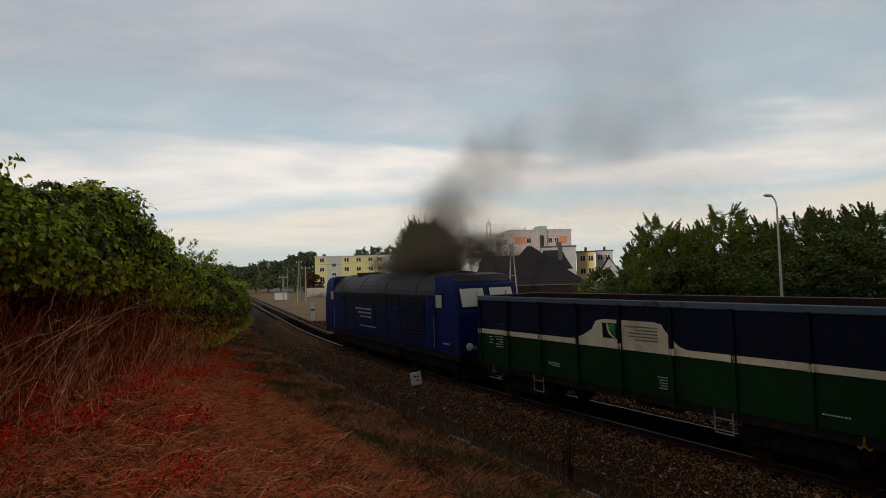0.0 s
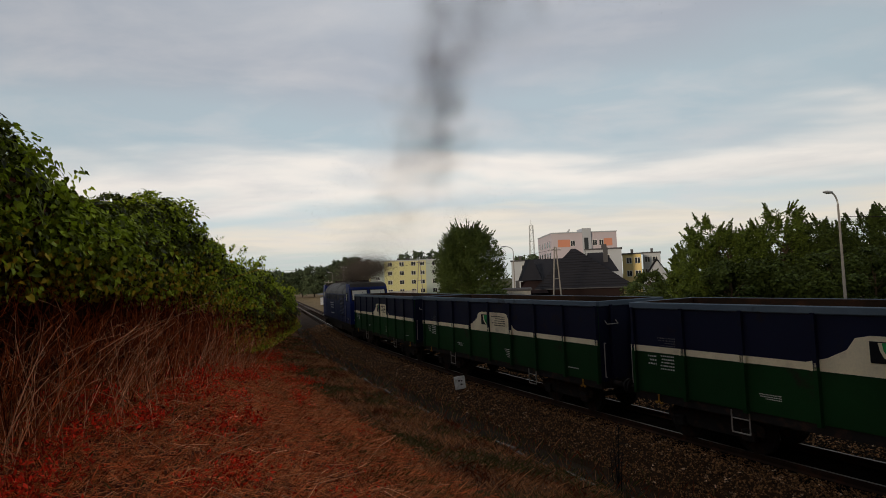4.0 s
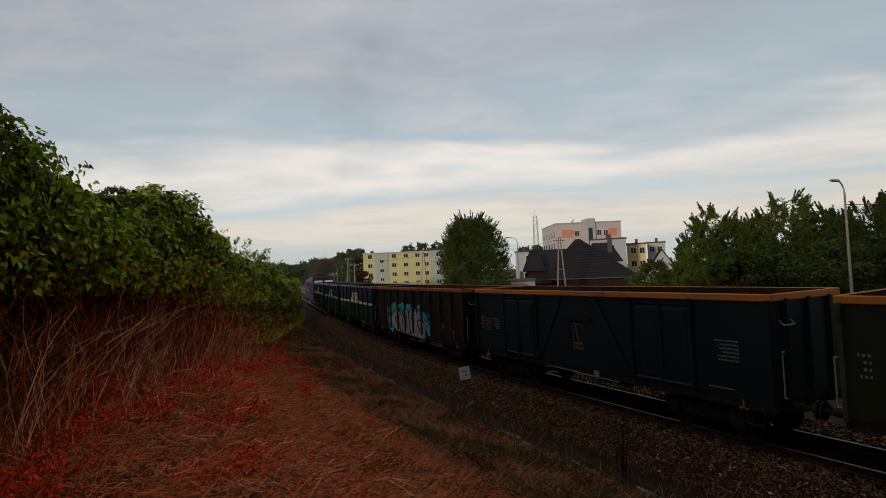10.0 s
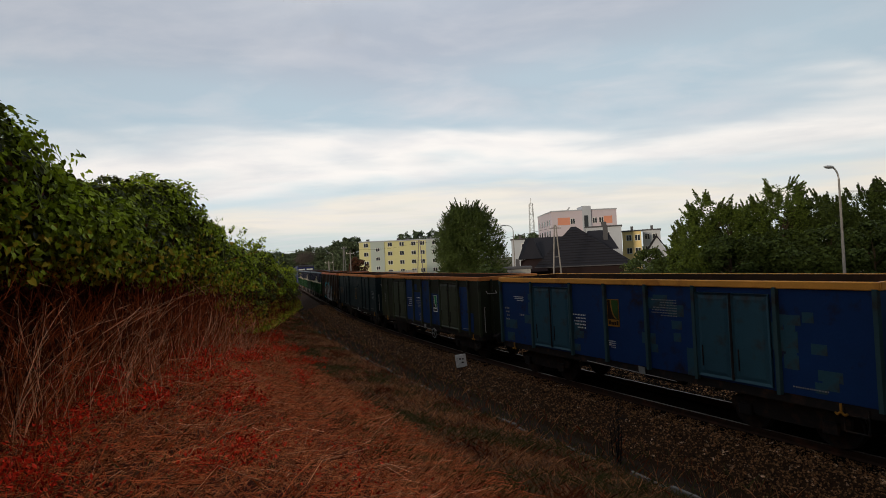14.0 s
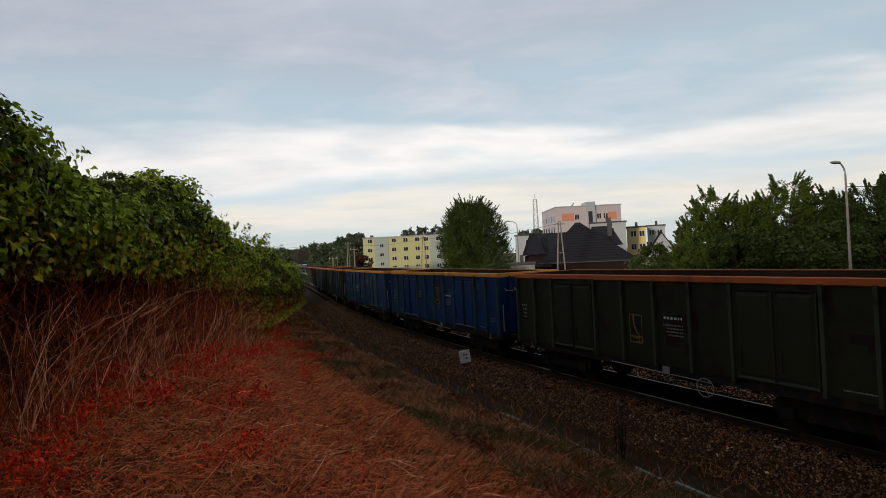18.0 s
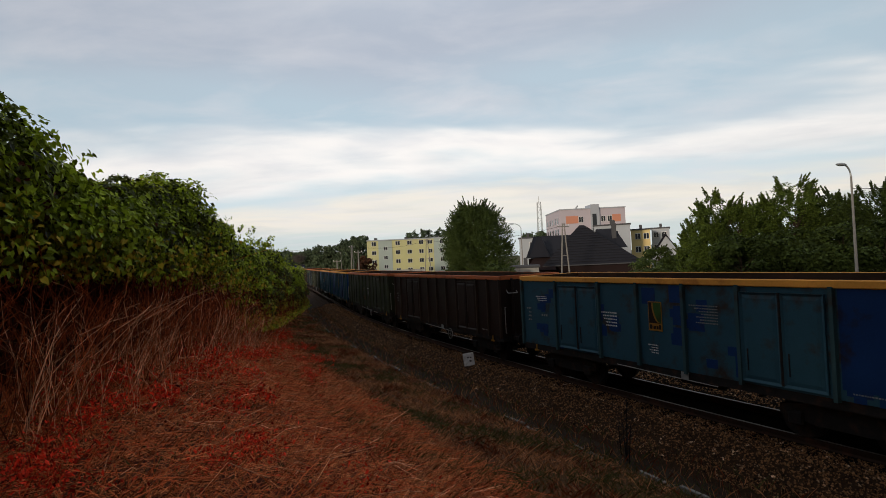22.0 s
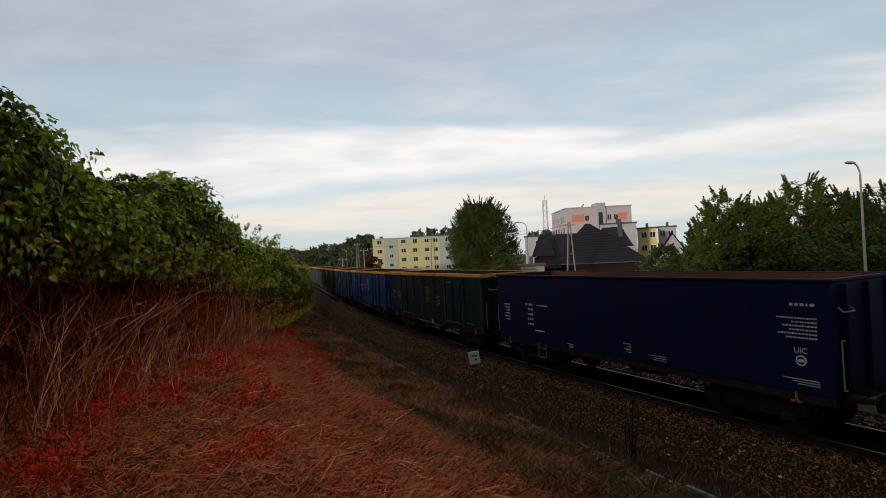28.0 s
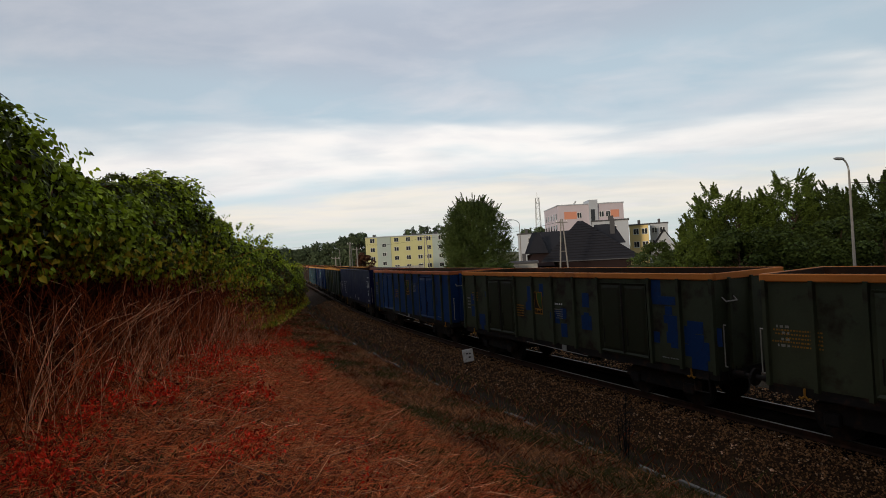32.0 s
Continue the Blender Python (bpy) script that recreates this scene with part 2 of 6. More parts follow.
def tube(path, r, sides=6):
    """One unbroken round bar along a path."""
    bm = bmesh.new()
    path = [Vector(p) for p in path]
    rings = []
    for i, p in enumerate(path):
        d = (path[min(i + 1, len(path) - 1)] - path[max(i - 1, 0)]).normalized()
        e = d.cross(Vector((0.31, 0.22, 0.92))).normalized()
        f = d.cross(e)
        rings.append([bm.verts.new(p + (e * math.cos(a) + f * math.sin(a)) * r) for a in (2 * math.pi * k / sides for k in range(sides))])
    for a, b in zip(rings, rings[1:]):
        for k in range(sides):
            bm.faces.new((a[k], a[(k + 1) % sides], b[(k + 1) % sides], b[k]))
    bm.faces.new(rings[0][::-1]), bm.faces.new(rings[-1])
    return bm


def prism(bm, outline, axis, lo, hi):
    """An outline of (a, b) pairs pushed along an axis: 'x' takes (y, z), 'y' takes (x, z), 'z' takes (x, y)."""
    def at(a, b, c):
        return {"x": (c, a, b), "y": (a, c, b), "z": (a, b, c)}[axis]
    lows = [bm.verts.new(at(a, b, lo)) for a, b in outline]
    highs = [bm.verts.new(at(a, b, hi)) for a, b in outline]
    k = len(outline)
    bm.faces.new(lows), bm.faces.new(highs[::-1])
    for i in range(k):
        bm.faces.new((lows[i], highs[i], highs[(i + 1) % k], lows[(i + 1) % k]))
    bmesh.ops.recalc_face_normals(bm, faces=bm.faces)
    return bm


def soup(name, verts, faces, mats):
    """A mesh from number arrays; mats: one material, or a list with an index per face."""
    me = bpy.data.meshes.new(name)
    if isinstance(mats, tuple):
        mats, index = mats
    else:
        mats, index = [mats], None
    verts, faces = np.asarray(verts, dtype=float), np.asarray(faces)
    me.from_pydata(verts.tolist(), [], faces.tolist())
    for m in mats:
        me.materials.append(m)
    if index is not None:
        me.polygons.foreach_set("material_index", np.asarray(index, dtype=np.int32))
    me.update()
    return me


# ---- the plan: a railway that runs away to the left, seen from its bank ----
HEAD, BEND, SIDE = 0.47107, -0.00482, 13.09
ACROSS = Vector((math.cos(HEAD), math.sin(HEAD), 0))
ALONG = Vector((-math.sin(HEAD), math.cos(HEAD), 0))
S0, S1, SMID = -12.0, 50.0, 15.6


def sway(s):
    """How far the track leaves its straight line, and its turn, s metres along."""
    u = min(max(s, S0), S1) - SMID
    lat, turn = -BEND * u * u / 2, -BEND * u
    return lat + turn * (s - SMID - u), turn


def place(s, off, z=0.0, fade=False):
    """A point beside the track: s metres along, off metres to its far side."""
    lat = sway(s)[0]
    if fade:
        lat *= min(max((150 - abs(off)) / 130, 0), 1)
    return ACROSS * (SIDE + off + lat) + ALONG * s + Vector((0, 0, z))


def heading(s):
    """The turn about z of a thing that faces along the track with its y axis."""
    return HEAD - math.atan(sway(s)[1])


PROFILE = [(-300, 3.0), (-40, 3.0), (-20, 2.9), (-16, 2.75), (-13.6, 2.45), (-12, 1.95), (-10.4, 1.25), (-8.6, 0.45), (-7, 0.02), (-5.6, -0.28), (-4.3, -0.52), (-4.05, -0.72),
           (-3.1, -0.74), (-2.7, -0.62), (-1.75, -0.20), (1.75, -0.20), (2.8, -0.60), (4.5, -0.70), (9, -0.45), (1500, -0.45)]


def lie(s, off):
    """Height of the ground."""
    z = float(np.interp(off, [a for a, _ in PROFILE], [b for _, b in PROFILE]))
    if off < -4.3:
        low = -0.45
        z = low + (z - low) * float(np.interp(s, [-20, 14, 30, 60, 90], [1, 1, 0.8, 0.45, 0.25]))
    return z


def rough_lie(s, off):
    z = lie(s, off)
    if off < -4.3:
        z += 0.10 * (noise.noise(Vector((s * 0.45, off * 0.45, 0.0)))) + 0.05 * noise.noise(Vector((s * 1.7, off * 1.7, 3.0)))
    return z


# ---- ground ----
def ground_sheet():
    offs = sorted(set([a for a, _ in PROFILE] + list(np.arange(-15.5, -4.4, 0.55)) + [-30, -60, -120, -0.8, 14, 20, 40, 80, 150, 300, 700]))
    ss = sorted(set(list(np.arange(-30, 0, 3.0)) + list(np.arange(0, 45, 0.6)) + list(np.arange(45, 130, 4.0)) + [-300, -100, -60, 160, 220, 300, 500, 900, 1500]))
    verts, faces, index = [], [], []
    for s in ss:
        for o in offs:
            verts.append(place(s, o, rough_lie(s, o) if -20 < s < 140 else lie(s, o), True))
    w = len(offs)
    for i in range(len(ss) - 1):
        for j in range(w - 1):
            faces.append((i * w + j, i * w + j + 1, (i + 1) * w + j + 1, (i + 1) * w + j))
            o = (offs[j] + offs[j + 1]) / 2
            # 6, and 3 beyond the rails, paint the train's shade into the ground
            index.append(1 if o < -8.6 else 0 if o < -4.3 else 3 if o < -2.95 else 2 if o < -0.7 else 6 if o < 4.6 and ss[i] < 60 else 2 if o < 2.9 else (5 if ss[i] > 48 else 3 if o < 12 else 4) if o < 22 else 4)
    me = soup("ground", verts, faces, ([M["straw"], M["bank"], M["gravel"], M["ditch"], M["meadow"], M["verge"], M["shade_bed"]], index))
    me.polygons.foreach_set("use_smooth", [True] * len(me.polygons))
    return tagged(new("ground", me), "railway bank with dry grass and red litter, ballast and meadow", "ground", kind="structure")


ground_sheet()


def strip(name, off0, off1, z, material, label, category, s0=-120, s1=900):
    """A long flat band beside the track with a little thickness."""
    bm = bmesh.new()
    rows = []
    for s in list(np.arange(s0, min(s1, 130), 4.0)) + ([s1] if s1 > 130 else []):
        rows.append([bm.verts.new(place(s, o, h, abs(off0) > 4)) for o, h in ((off0, z - 0.3), (off0, z), (off1, z), (off1, z - 0.3))])
    for a, b in zip(rows, rows[1:]):
        for i in range(3):
            bm.faces.new((a[i], b[i], b[i + 1], a[i + 1]))
    bmesh.ops.recalc_face_normals(bm, faces=bm.faces)
    return solid(name, bm, material, label, category, kind="structure")


strip("road", 17.5, 24.0, -0.40, M["asphalt"], "grey asphalt road beyond the railway", "road")


# ---- track ----
def rail_mesh(off):
    bm = bmesh.new()
    rows = []
    for s in list(np.arange(-60, 150, 2.0)) + [200, 300, 500]:
        rows.append([bm.verts.new(place(s, off + a, h)) for a, h in ((-0.07, -0.17), (-0.02, -0.13), (-0.036, -0.03), (-0.036, 0.0), (0.036, 0.0), (0.036, -0.03), (0.02, -0.13), (0.07, -0.17))])
    for a, b in zip(rows, rows[1:]):
        for i in range(7):
            f = bm.faces.new((a[i], b[i], b[i + 1], a[i + 1]))
            f.material_index = 1 if i == 3 else 0
    bmesh.ops.recalc_face_normals(bm, faces=bm.faces)
    me = mesh_from(bm, "rail", M["rail"])
    me.materials.append(M["rail_top"])
    return me


track = thing("railway_track", "single railway track with steel rails on ballast", "railway track", kind="structure")
for off in (-0.7525, 0.7525):
    part("rail", rail_mesh(off), None, track)
sleeper = mesh_from(boxed(-1.3, 1.3, -0.13, 0.13, -0.36, -0.188, 0.02), "sleeper", M["sleeper"])
for i in range(170):
    s = -10 + i * 0.62
    part("sleeper", sleeper, None, track, at=Matrix.Translation(place(s, 0)) @ pose(0, 0, 0, 0, 0, math.degrees(heading(s))))


def stones(name, count, s0, s1, o0, o1, size, seed, material, label, category):
    """Loose broken stones, each a squashed octahedron."""
    rng = np.random.default_rng(seed)
    oct_v = np.array([(1, 0, 0), (-1, 0, 0), (0, 1, 0), (0, -1, 0), (0, 0, 1), (0, 0, -1)], dtype=float)
    oct_f = np.array([(0, 2, 4), (2, 1, 4), (1, 3, 4), (3, 0, 4), (2, 0, 5), (1, 2, 5), (3, 1, 5), (0, 3, 5)])
    V, Fa = [], []
    for i in range(count):
        s, o = s0 + (s1 - s0) * rng.random() ** 1.5, rng.uniform(o0, o1)
        r = size * rng.uniform(0.5, 1.3)
        v = oct_v * (r * rng.uniform(0.6, 1.2, 3)) + rng.normal(0, 0.12 * r, (6, 3))
        a = rng.uniform(0, 6.3)
        c, d = math.cos(a), math.sin(a)
        v = v @ np.array([[c, d, 0], [-d, c, 0], [0, 0, 1]])
        q = place(s, o, lie(s, o) + r * 0.25)
        V.append(v + np.array(q)), Fa.append(oct_f + 6 * i)
    return tagged(new(name, soup(name, np.vstack(V), np.vstack(Fa), material)), label, category, kind="stuff")


stones("ballast", 38000, 2, 60, -2.9, -0.80, 0.026, 3, M["stone"], "brown-grey broken ballast stones on the track bed", "ballast")


stones("ballast", 15000, 2, 60, 0.95, 4.4, 0.032, 4, M["stone"], "brown-grey broken ballast stones beyond the rails", "ballast")


# ---- the train ----
LB, HW, ZB, ZR, GAP = 12.2, 1.46, 1.18, 3.55, 1.2
PITCH = LB + GAP
CACHE = {}


def paint(name, color, worn=(0.018, 0.012, 0.009), share=0.3, rough=0.54):
    key = ("paint", name)
    if key not in CACHE:
        CACHE[key] = surface(name, color, rough, 0.0, 0.22, 1.6, 24.0, 0.05, worn, share, 1.1, spec=0.15)
    return CACHE[key]


def shared(key, make, material):
    """One mesh for all alike parts."""
    key = (key, material.name)
    if key not in CACHE:
        CACHE[key] = mesh_from(make(), key[0], material)
    return CACHE[key]


def wheelset_bm():
    bm = bmesh.new()
    rod(bm, (-1.05, 0, 0.46), (1.05, 0, 0.46), 0.08, sides=10)
    for x in (-0.75, 0.75):
        rod(bm, (x - 0.065, 0, 0.46), (x + 0.065, 0, 0.46), 0.46, sides=28)
        rod(bm, (x + (0.05 if x < 0 else -0.05), 0, 0.46), (x + (0.08 if x < 0 else -0.08), 0, 0.46), 0.49, sides=28)
    return bm


def bogie_bm():
    bm = bmesh.new()
    for x in (-1.0, 1.0):
        prism(bm, [(-1.25, 0.5), (-1.25, 0.72), (-0.6, 0.86), (0.6, 0.86), (1.25, 0.72), (1.25, 0.5), (0.95, 0.45), (0.5, 0.38), (-0.5, 0.38), (-0.95, 0.45)], "x", x - 0.06, x + 0.06)
        for y in (-0.9, 0.9):
            box(bm, x - 0.14, x + 0.14, y - 0.16, y + 0.16, 0.34, 0.62, 0.03)
        for y in (-0.16, 0.0, 0.16):
            rod(bm, (x, y, 0.45), (x, y, 0.8), 0.06)
    box(bm, -1.0, 1.0, -0.2, 0.2, 0.5, 0.85)
    return bm


def buffer_bm():
    bm = bmesh.new()
    rod(bm, (0, 0, 0), (0, 0.34, 0), 0.09, sides=12)
    rod(bm, (0, 0.34, 0), (0, 0.60, 0), 0.065, sides=12)
    rod(bm, (0, 0.55, 0), (0, 0.60, 0), 0.21, 0.20, sides=16)
    box(bm, -0.15, 0.15, -0.02, 0.03, -0.15, 0.15, 0.01)
    return bm


def underframe_bm():
    bm = bmesh.new()
    for x in (-1, 1):
        box(bm, x * 1.32 - 0.05, x * 1.32 + 0.05, -LB / 2, LB / 2, ZB - 0.26, ZB)
        box(bm, x * 0.45 - 0.06, x * 0.45 + 0.06, -LB / 2, LB / 2, ZB - 0.3, ZB)
    for y in (-LB / 2 + 0.1, -4.2, -2, 0, 2, 4.2, LB / 2 - 0.1):
        box(bm, -1.32, 1.32, y - 0.08, y + 0.08, ZB - 0.26, ZB)
    return bm


def brake_gear_bm():
    bm = bmesh.new()
    rod(bm, (-0.55, -1.2, 0.78), (-0.55, 0.0, 0.78), 0.19, sides=14)
    rod(bm, (0.35, -0.4, 0.80), (0.35, 0.5, 0.80), 0.16, sides=14)
    rod(bm, (0.0, -3.0, 0.70), (0.0, 3.0, 0.70), 0.03)
    for y in (-2.2, 2.2):
        box(bm, -0.7, 0.7, y - 0.04, y + 0.04, 0.66, 0.74)
    return bm


def hook_bm():
    bm = bmesh.new()
    for a, b in (((0, 0, 0.0), (0, 0, -0.16)), ((0, 0, -0.16), (0, -0.07, -0.23)), ((0, 0, -0.16), (0, 0.07, -0.23)), ((0, -0.07, -0.23), (0, -0.11, -0.19)), ((0, 0.07, -0.23), (0, 0.11, -0.19))):
        rod(bm, a, b, 0.024, sides=6)
    return bm


def bars(lines, width, height, seed, gap=0.55, x=0.0):
    """Unreadable lettering: rows of short dashes on the plane x, about the origin in y and z."""
    rng = random.Random(seed)
    bm = bmesh.new()
    step = height / lines
    for i in range(lines):
        z = height / 2 - step * (i + 0.5)
        y, end = -width / 2, width / 2 - (rng.random() * 0.4 * width if i else 0)
        while y < end - 0.02:
            ln = min(rng.uniform(0.2, 0.6) * step, end - y)
            box(bm, x - 0.004, x + 0.004, y, y + ln, z - step * (1 - gap) / 2, z + step * (1 - gap) * 0.38)
            y += ln + step * 0.30
    return bm


def ladder_bm(w, h, r=0.018):
    bm = rods([(0, -w / 2, 0), (0, -w / 2, -h), (0, w / 2, -h), (0, w / 2, 0)], r, 6)
    return rod(bm, (0, -w / 2, -h * 0.35), (0, w / 2, -h * 0.35), r * 0.8, sides=6)


def running_gear(w):
    """What all wagons share below the body."""
    iron = M["iron"]
    part("underframe", shared("underframe", underframe_bm, iron), None, w)
    part("brake_gear", shared("brake_gear", brake_gear_bm, iron), None, w)
    for y in (-4.1, 4.1):
        b = part("bogie", shared("bogie", bogie_bm, iron), None, w, at=Matrix.Translation((0, y, 0)))
        for dy in (-0.9, 0.9):
            part("wheelset", shared("wheelset", wheelset_bm, iron), None, b, at=Matrix.Translation((0, dy, 0)))
    for y, sgn in ((LB / 2, 1), (-LB / 2, -1)):
        for x in (-0.87, 0.87):
            part("buffer", shared("buffer", buffer_bm, iron), None, w, at=Matrix.Translation((x, y, 1.06)) @ pose(0, 0, 0, 0, 0, 0 if sgn > 0 else 180))
        part("coupling", shared("coupling", lambda: rods([(0, 0, 1.02), (0, 0.3, 1.02), (0, 0.42, 0.85), (0, 0.55, 0.95)], 0.035), iron), None, w, at=Matrix.Translation((0, y, 0)) @ pose(0, 0, 0, 0, 0, 0 if sgn > 0 else 180))
    for x in (-1.42, 1.42):
        for y in (-LB / 2 + 0.75, LB / 2 - 0.75):
            part("rope_hook", shared("rope_hook", hook_bm, M["yellow"]), None, w, at=Matrix.Translation((x, y, ZB - 0.06)))


def wagon(label, body, rim, doors=True, posts=11, flat=False, upper=None, rim_h=0.17, bar=None, leaf=None, ribs="many"):
    """An open high-sided bogie wagon; its y axis points forward along the track."""
    w = thing("open_wagon", label, "freight wagon", group="wagons of the freight train")
    running_gear(w)
    half, iron = LB / 2, M["iron"]
    part("floor", shared("floor", lambda: boxed(-1.38, 1.38, -half + 0.02, half - 0.02, ZB, ZB + 0.06), iron), None, w)
    for x in (-1, 1):
        part("side_wall", shared("side_wall%d" % x, lambda: boxed(min(x * 1.36, x * 1.40), max(x * 1.36, x * 1.40), -half, half, ZB - 0.05, ZR - 0.1), body), None, w)
        if upper:
            part("upper_band", shared("upper_band%d" % x, lambda: boxed(min(x * 1.40, x * 1.412), max(x * 1.40, x * 1.412), -half, half, 2.36, ZR - 0.1), upper), None, w, "dark blue upper half of the side")
        ys = ([-half + 0.05] + {"many": [-5.1, -4.15, -2.2, -1.1, 0.0, 1.1, 2.2, 4.15, 5.1], "few": [-4.2, -2.22, -0.75, 0.75, 2.22, 4.2], "bare": [-4.1, -2.15, 2.15, 4.1]}[ribs] + [half - 0.05]) if doors else np.linspace(-half + 0.05, half - 0.05, posts)
        for y in ys:
            if flat:
                break
            at = Matrix.Translation((x * 1.40, y, 0)) @ pose(0, 0, 0, 0, 0, 90 if x < 0 else -90)
            post = part("post", shared("post%d" % bool(upper), lambda: post_bm(ZB - 0.1, 2.30 if upper else ZR - 0.14), bar or body), None, w, at=at)
            if upper:
                part("upper_post", shared("upper_post", lambda: post_bm(2.30, ZR - 0.14), upper), None, post)
        if doors:
            for y0 in (-3.18, 3.18):
                for dy in (-0.455, 0.455):
                    d = part("door", shared("door", door_bm, leaf or body), None, w, at=Matrix.Translation((x * 1.42, y0 + dy, 0)) @ pose(0, 0, 0, 0, 0, 0 if x < 0 else 180))
                    part("latch", shared("latch", lambda: rods([(-0.05, 0.3, 1.45), (-0.05, 0.3, 1.95)], 0.016, 6), iron), None, d)
                part("lock_bar", shared("lock_bar", lambda: rods([(0, 0, ZB + 0.05), (0, 0, 3.25)], 0.03, 8), iron), None, w, at=Matrix.Translation((x * 1.47, y0, 0)))
    for y in (-1, 1):
        part("end_wall", shared("end_wall%d" % y, lambda: boxed(-1.36, 1.36, min(y * half, y * (half - 0.05)), max(y * half, y * (half - 0.05)), ZB - 0.05, ZR - 0.1), upper or body), None, w)
        for x in (-0.9, 0.0, 0.9):
            part("end_post", shared("end_post", lambda: boxed(-0.05, 0.05, -0.05, 0.05, ZB, ZR - 0.12, 0.012), upper or body), None, w, at=Matrix.Translation((x, y * (half + 0.04), 0)))
    part("top_rim", shared("top_rim%g" % rim_h, lambda: rim_bm(rim_h), rim), None, w, "painted rim along the top edge")
    part("liner", shared("liner", liner_bm, M["rusty"]), None, w, "dark rusty inner face of the sides")
    for y in (-1, 1):
        for x in (-1, 1):
            part("handrail", shared("handrail", lambda: rods([(0, -0.06, 1.3), (0, 0.0, 1.3), (0, 0, 2.3), (0, -0.06, 2.3)], 0.016, 6), M["rod"]), None, w, at=Matrix.Translation((x * 1.32, y * (half + 0.14), 0)))
        part("end_grip", shared("end_grip", lambda: rods([(-0.22, 0.0, 2.95), (-0.22, 0.1, 2.85), (0.22, 0.1, 2.85), (0.22, 0.0, 2.95)], 0.016, 6), M["rod"]), None, w, at=Matrix.Translation((-0.9, y * half, 0)) @ pose(0, 0, 0, 0, 0, 0 if y > 0 else 180))
    return w


def post_bm(z0, z1):
    return prism(bmesh.new(), [(-0.065, 0.0), (-0.04, 0.085), (0.04, 0.085), (0.065, 0.0)], "z", z0, z1)


def rim_bm(h):
    bm = bmesh.new()
    half = LB / 2
    for x in (-1, 1):
        box(bm, min(x * 1.385, x * HW), max(x * 1.385, x * HW), -half - 0.04, half + 0.04, ZR - h, ZR, 0.02)
    for y in (-1, 1):
        box(bm, -1.385, 1.385, min(y * (half - 0.03), y * (half + 0.04)), max(y * (half - 0.03), y * (half + 0.04)), ZR - h, ZR, 0.015)
    return bm


def liner_bm():
    """The worn inner face of the four sides."""
    bm = bmesh.new()
    half = LB / 2
    for x in (-1, 1):
        box(bm, min(x * 1.31, x * 1.382), max(x * 1.31, x * 1.382), -half + 0.06, half - 0.06, ZB + 0.5, ZR - 0.012)
    for y in (-1, 1):
        box(bm, -1.31, 1.31, min(y * (half - 0.10), y * (half - 0.06)), max(y * (half - 0.10), y * (half - 0.06)), ZB + 0.5, ZR - 0.012)
    return bm


def door_bm():
    """One leaf of a side door with a raised border and a pressed middle."""
    bm = boxed(-0.055, 0.02, -0.44, 0.44, ZB + 0.02, 3.25)
    for rim, depth in ((0.085, -0.035), (0.12, 0.02)):
        face = min(bm.faces, key=lambda f: (f.calc_center_median() - Vector((-1, 0, 2.2))).length)
        bmesh.ops.inset_region(bm, faces=[face], thickness=rim)
        bmesh.ops.translate(bm, vec=(-depth, 0, 0), verts=list(face.verts))
    return bm



def note(w, lines, y, z, width, height, seed, material=None, name="marking"):
    """A small unreadable inscription on the side towards the bank."""
    part(name, bars(lines + (1 if lines > 1 else 0), width, height, seed), material or M["faded"], w, at=Matrix.Translation((-1.408, y, z)))["kind"] = "stuff"


def camouflage(w, count, material, seed, y0=-LB / 2 + 0.3, y1=LB / 2 - 0.3):
    """Overpainted squares, in clumps like pixels."""
    rng = random.Random(seed)
    for j in range(count):
        y, z = rng.uniform(y0, y1), rng.uniform(1.5, 3.0)
        for k in range(rng.randint(2, 6)):
            a, b = rng.choice((0.22, 0.3, 0.45)), rng.choice((0.22, 0.3, 0.45))
            yy = y + rng.choice((-0.3, 0, 0, 0.3)) * k * 0.6
            zz = min(max(z + rng.uniform(-0.5, 0.5), 1.35), 3.15)
            mesh = shared("paint_square%g_%g" % (a, b), lambda: boxed(-0.006, 0.0, -a / 2, a / 2, -b / 2, b / 2), material)
            part("paint_square", mesh, None, w, at=Matrix.Translation((-1.399 - 0.0001 * j - 0.00002 * k, yy, zz)))


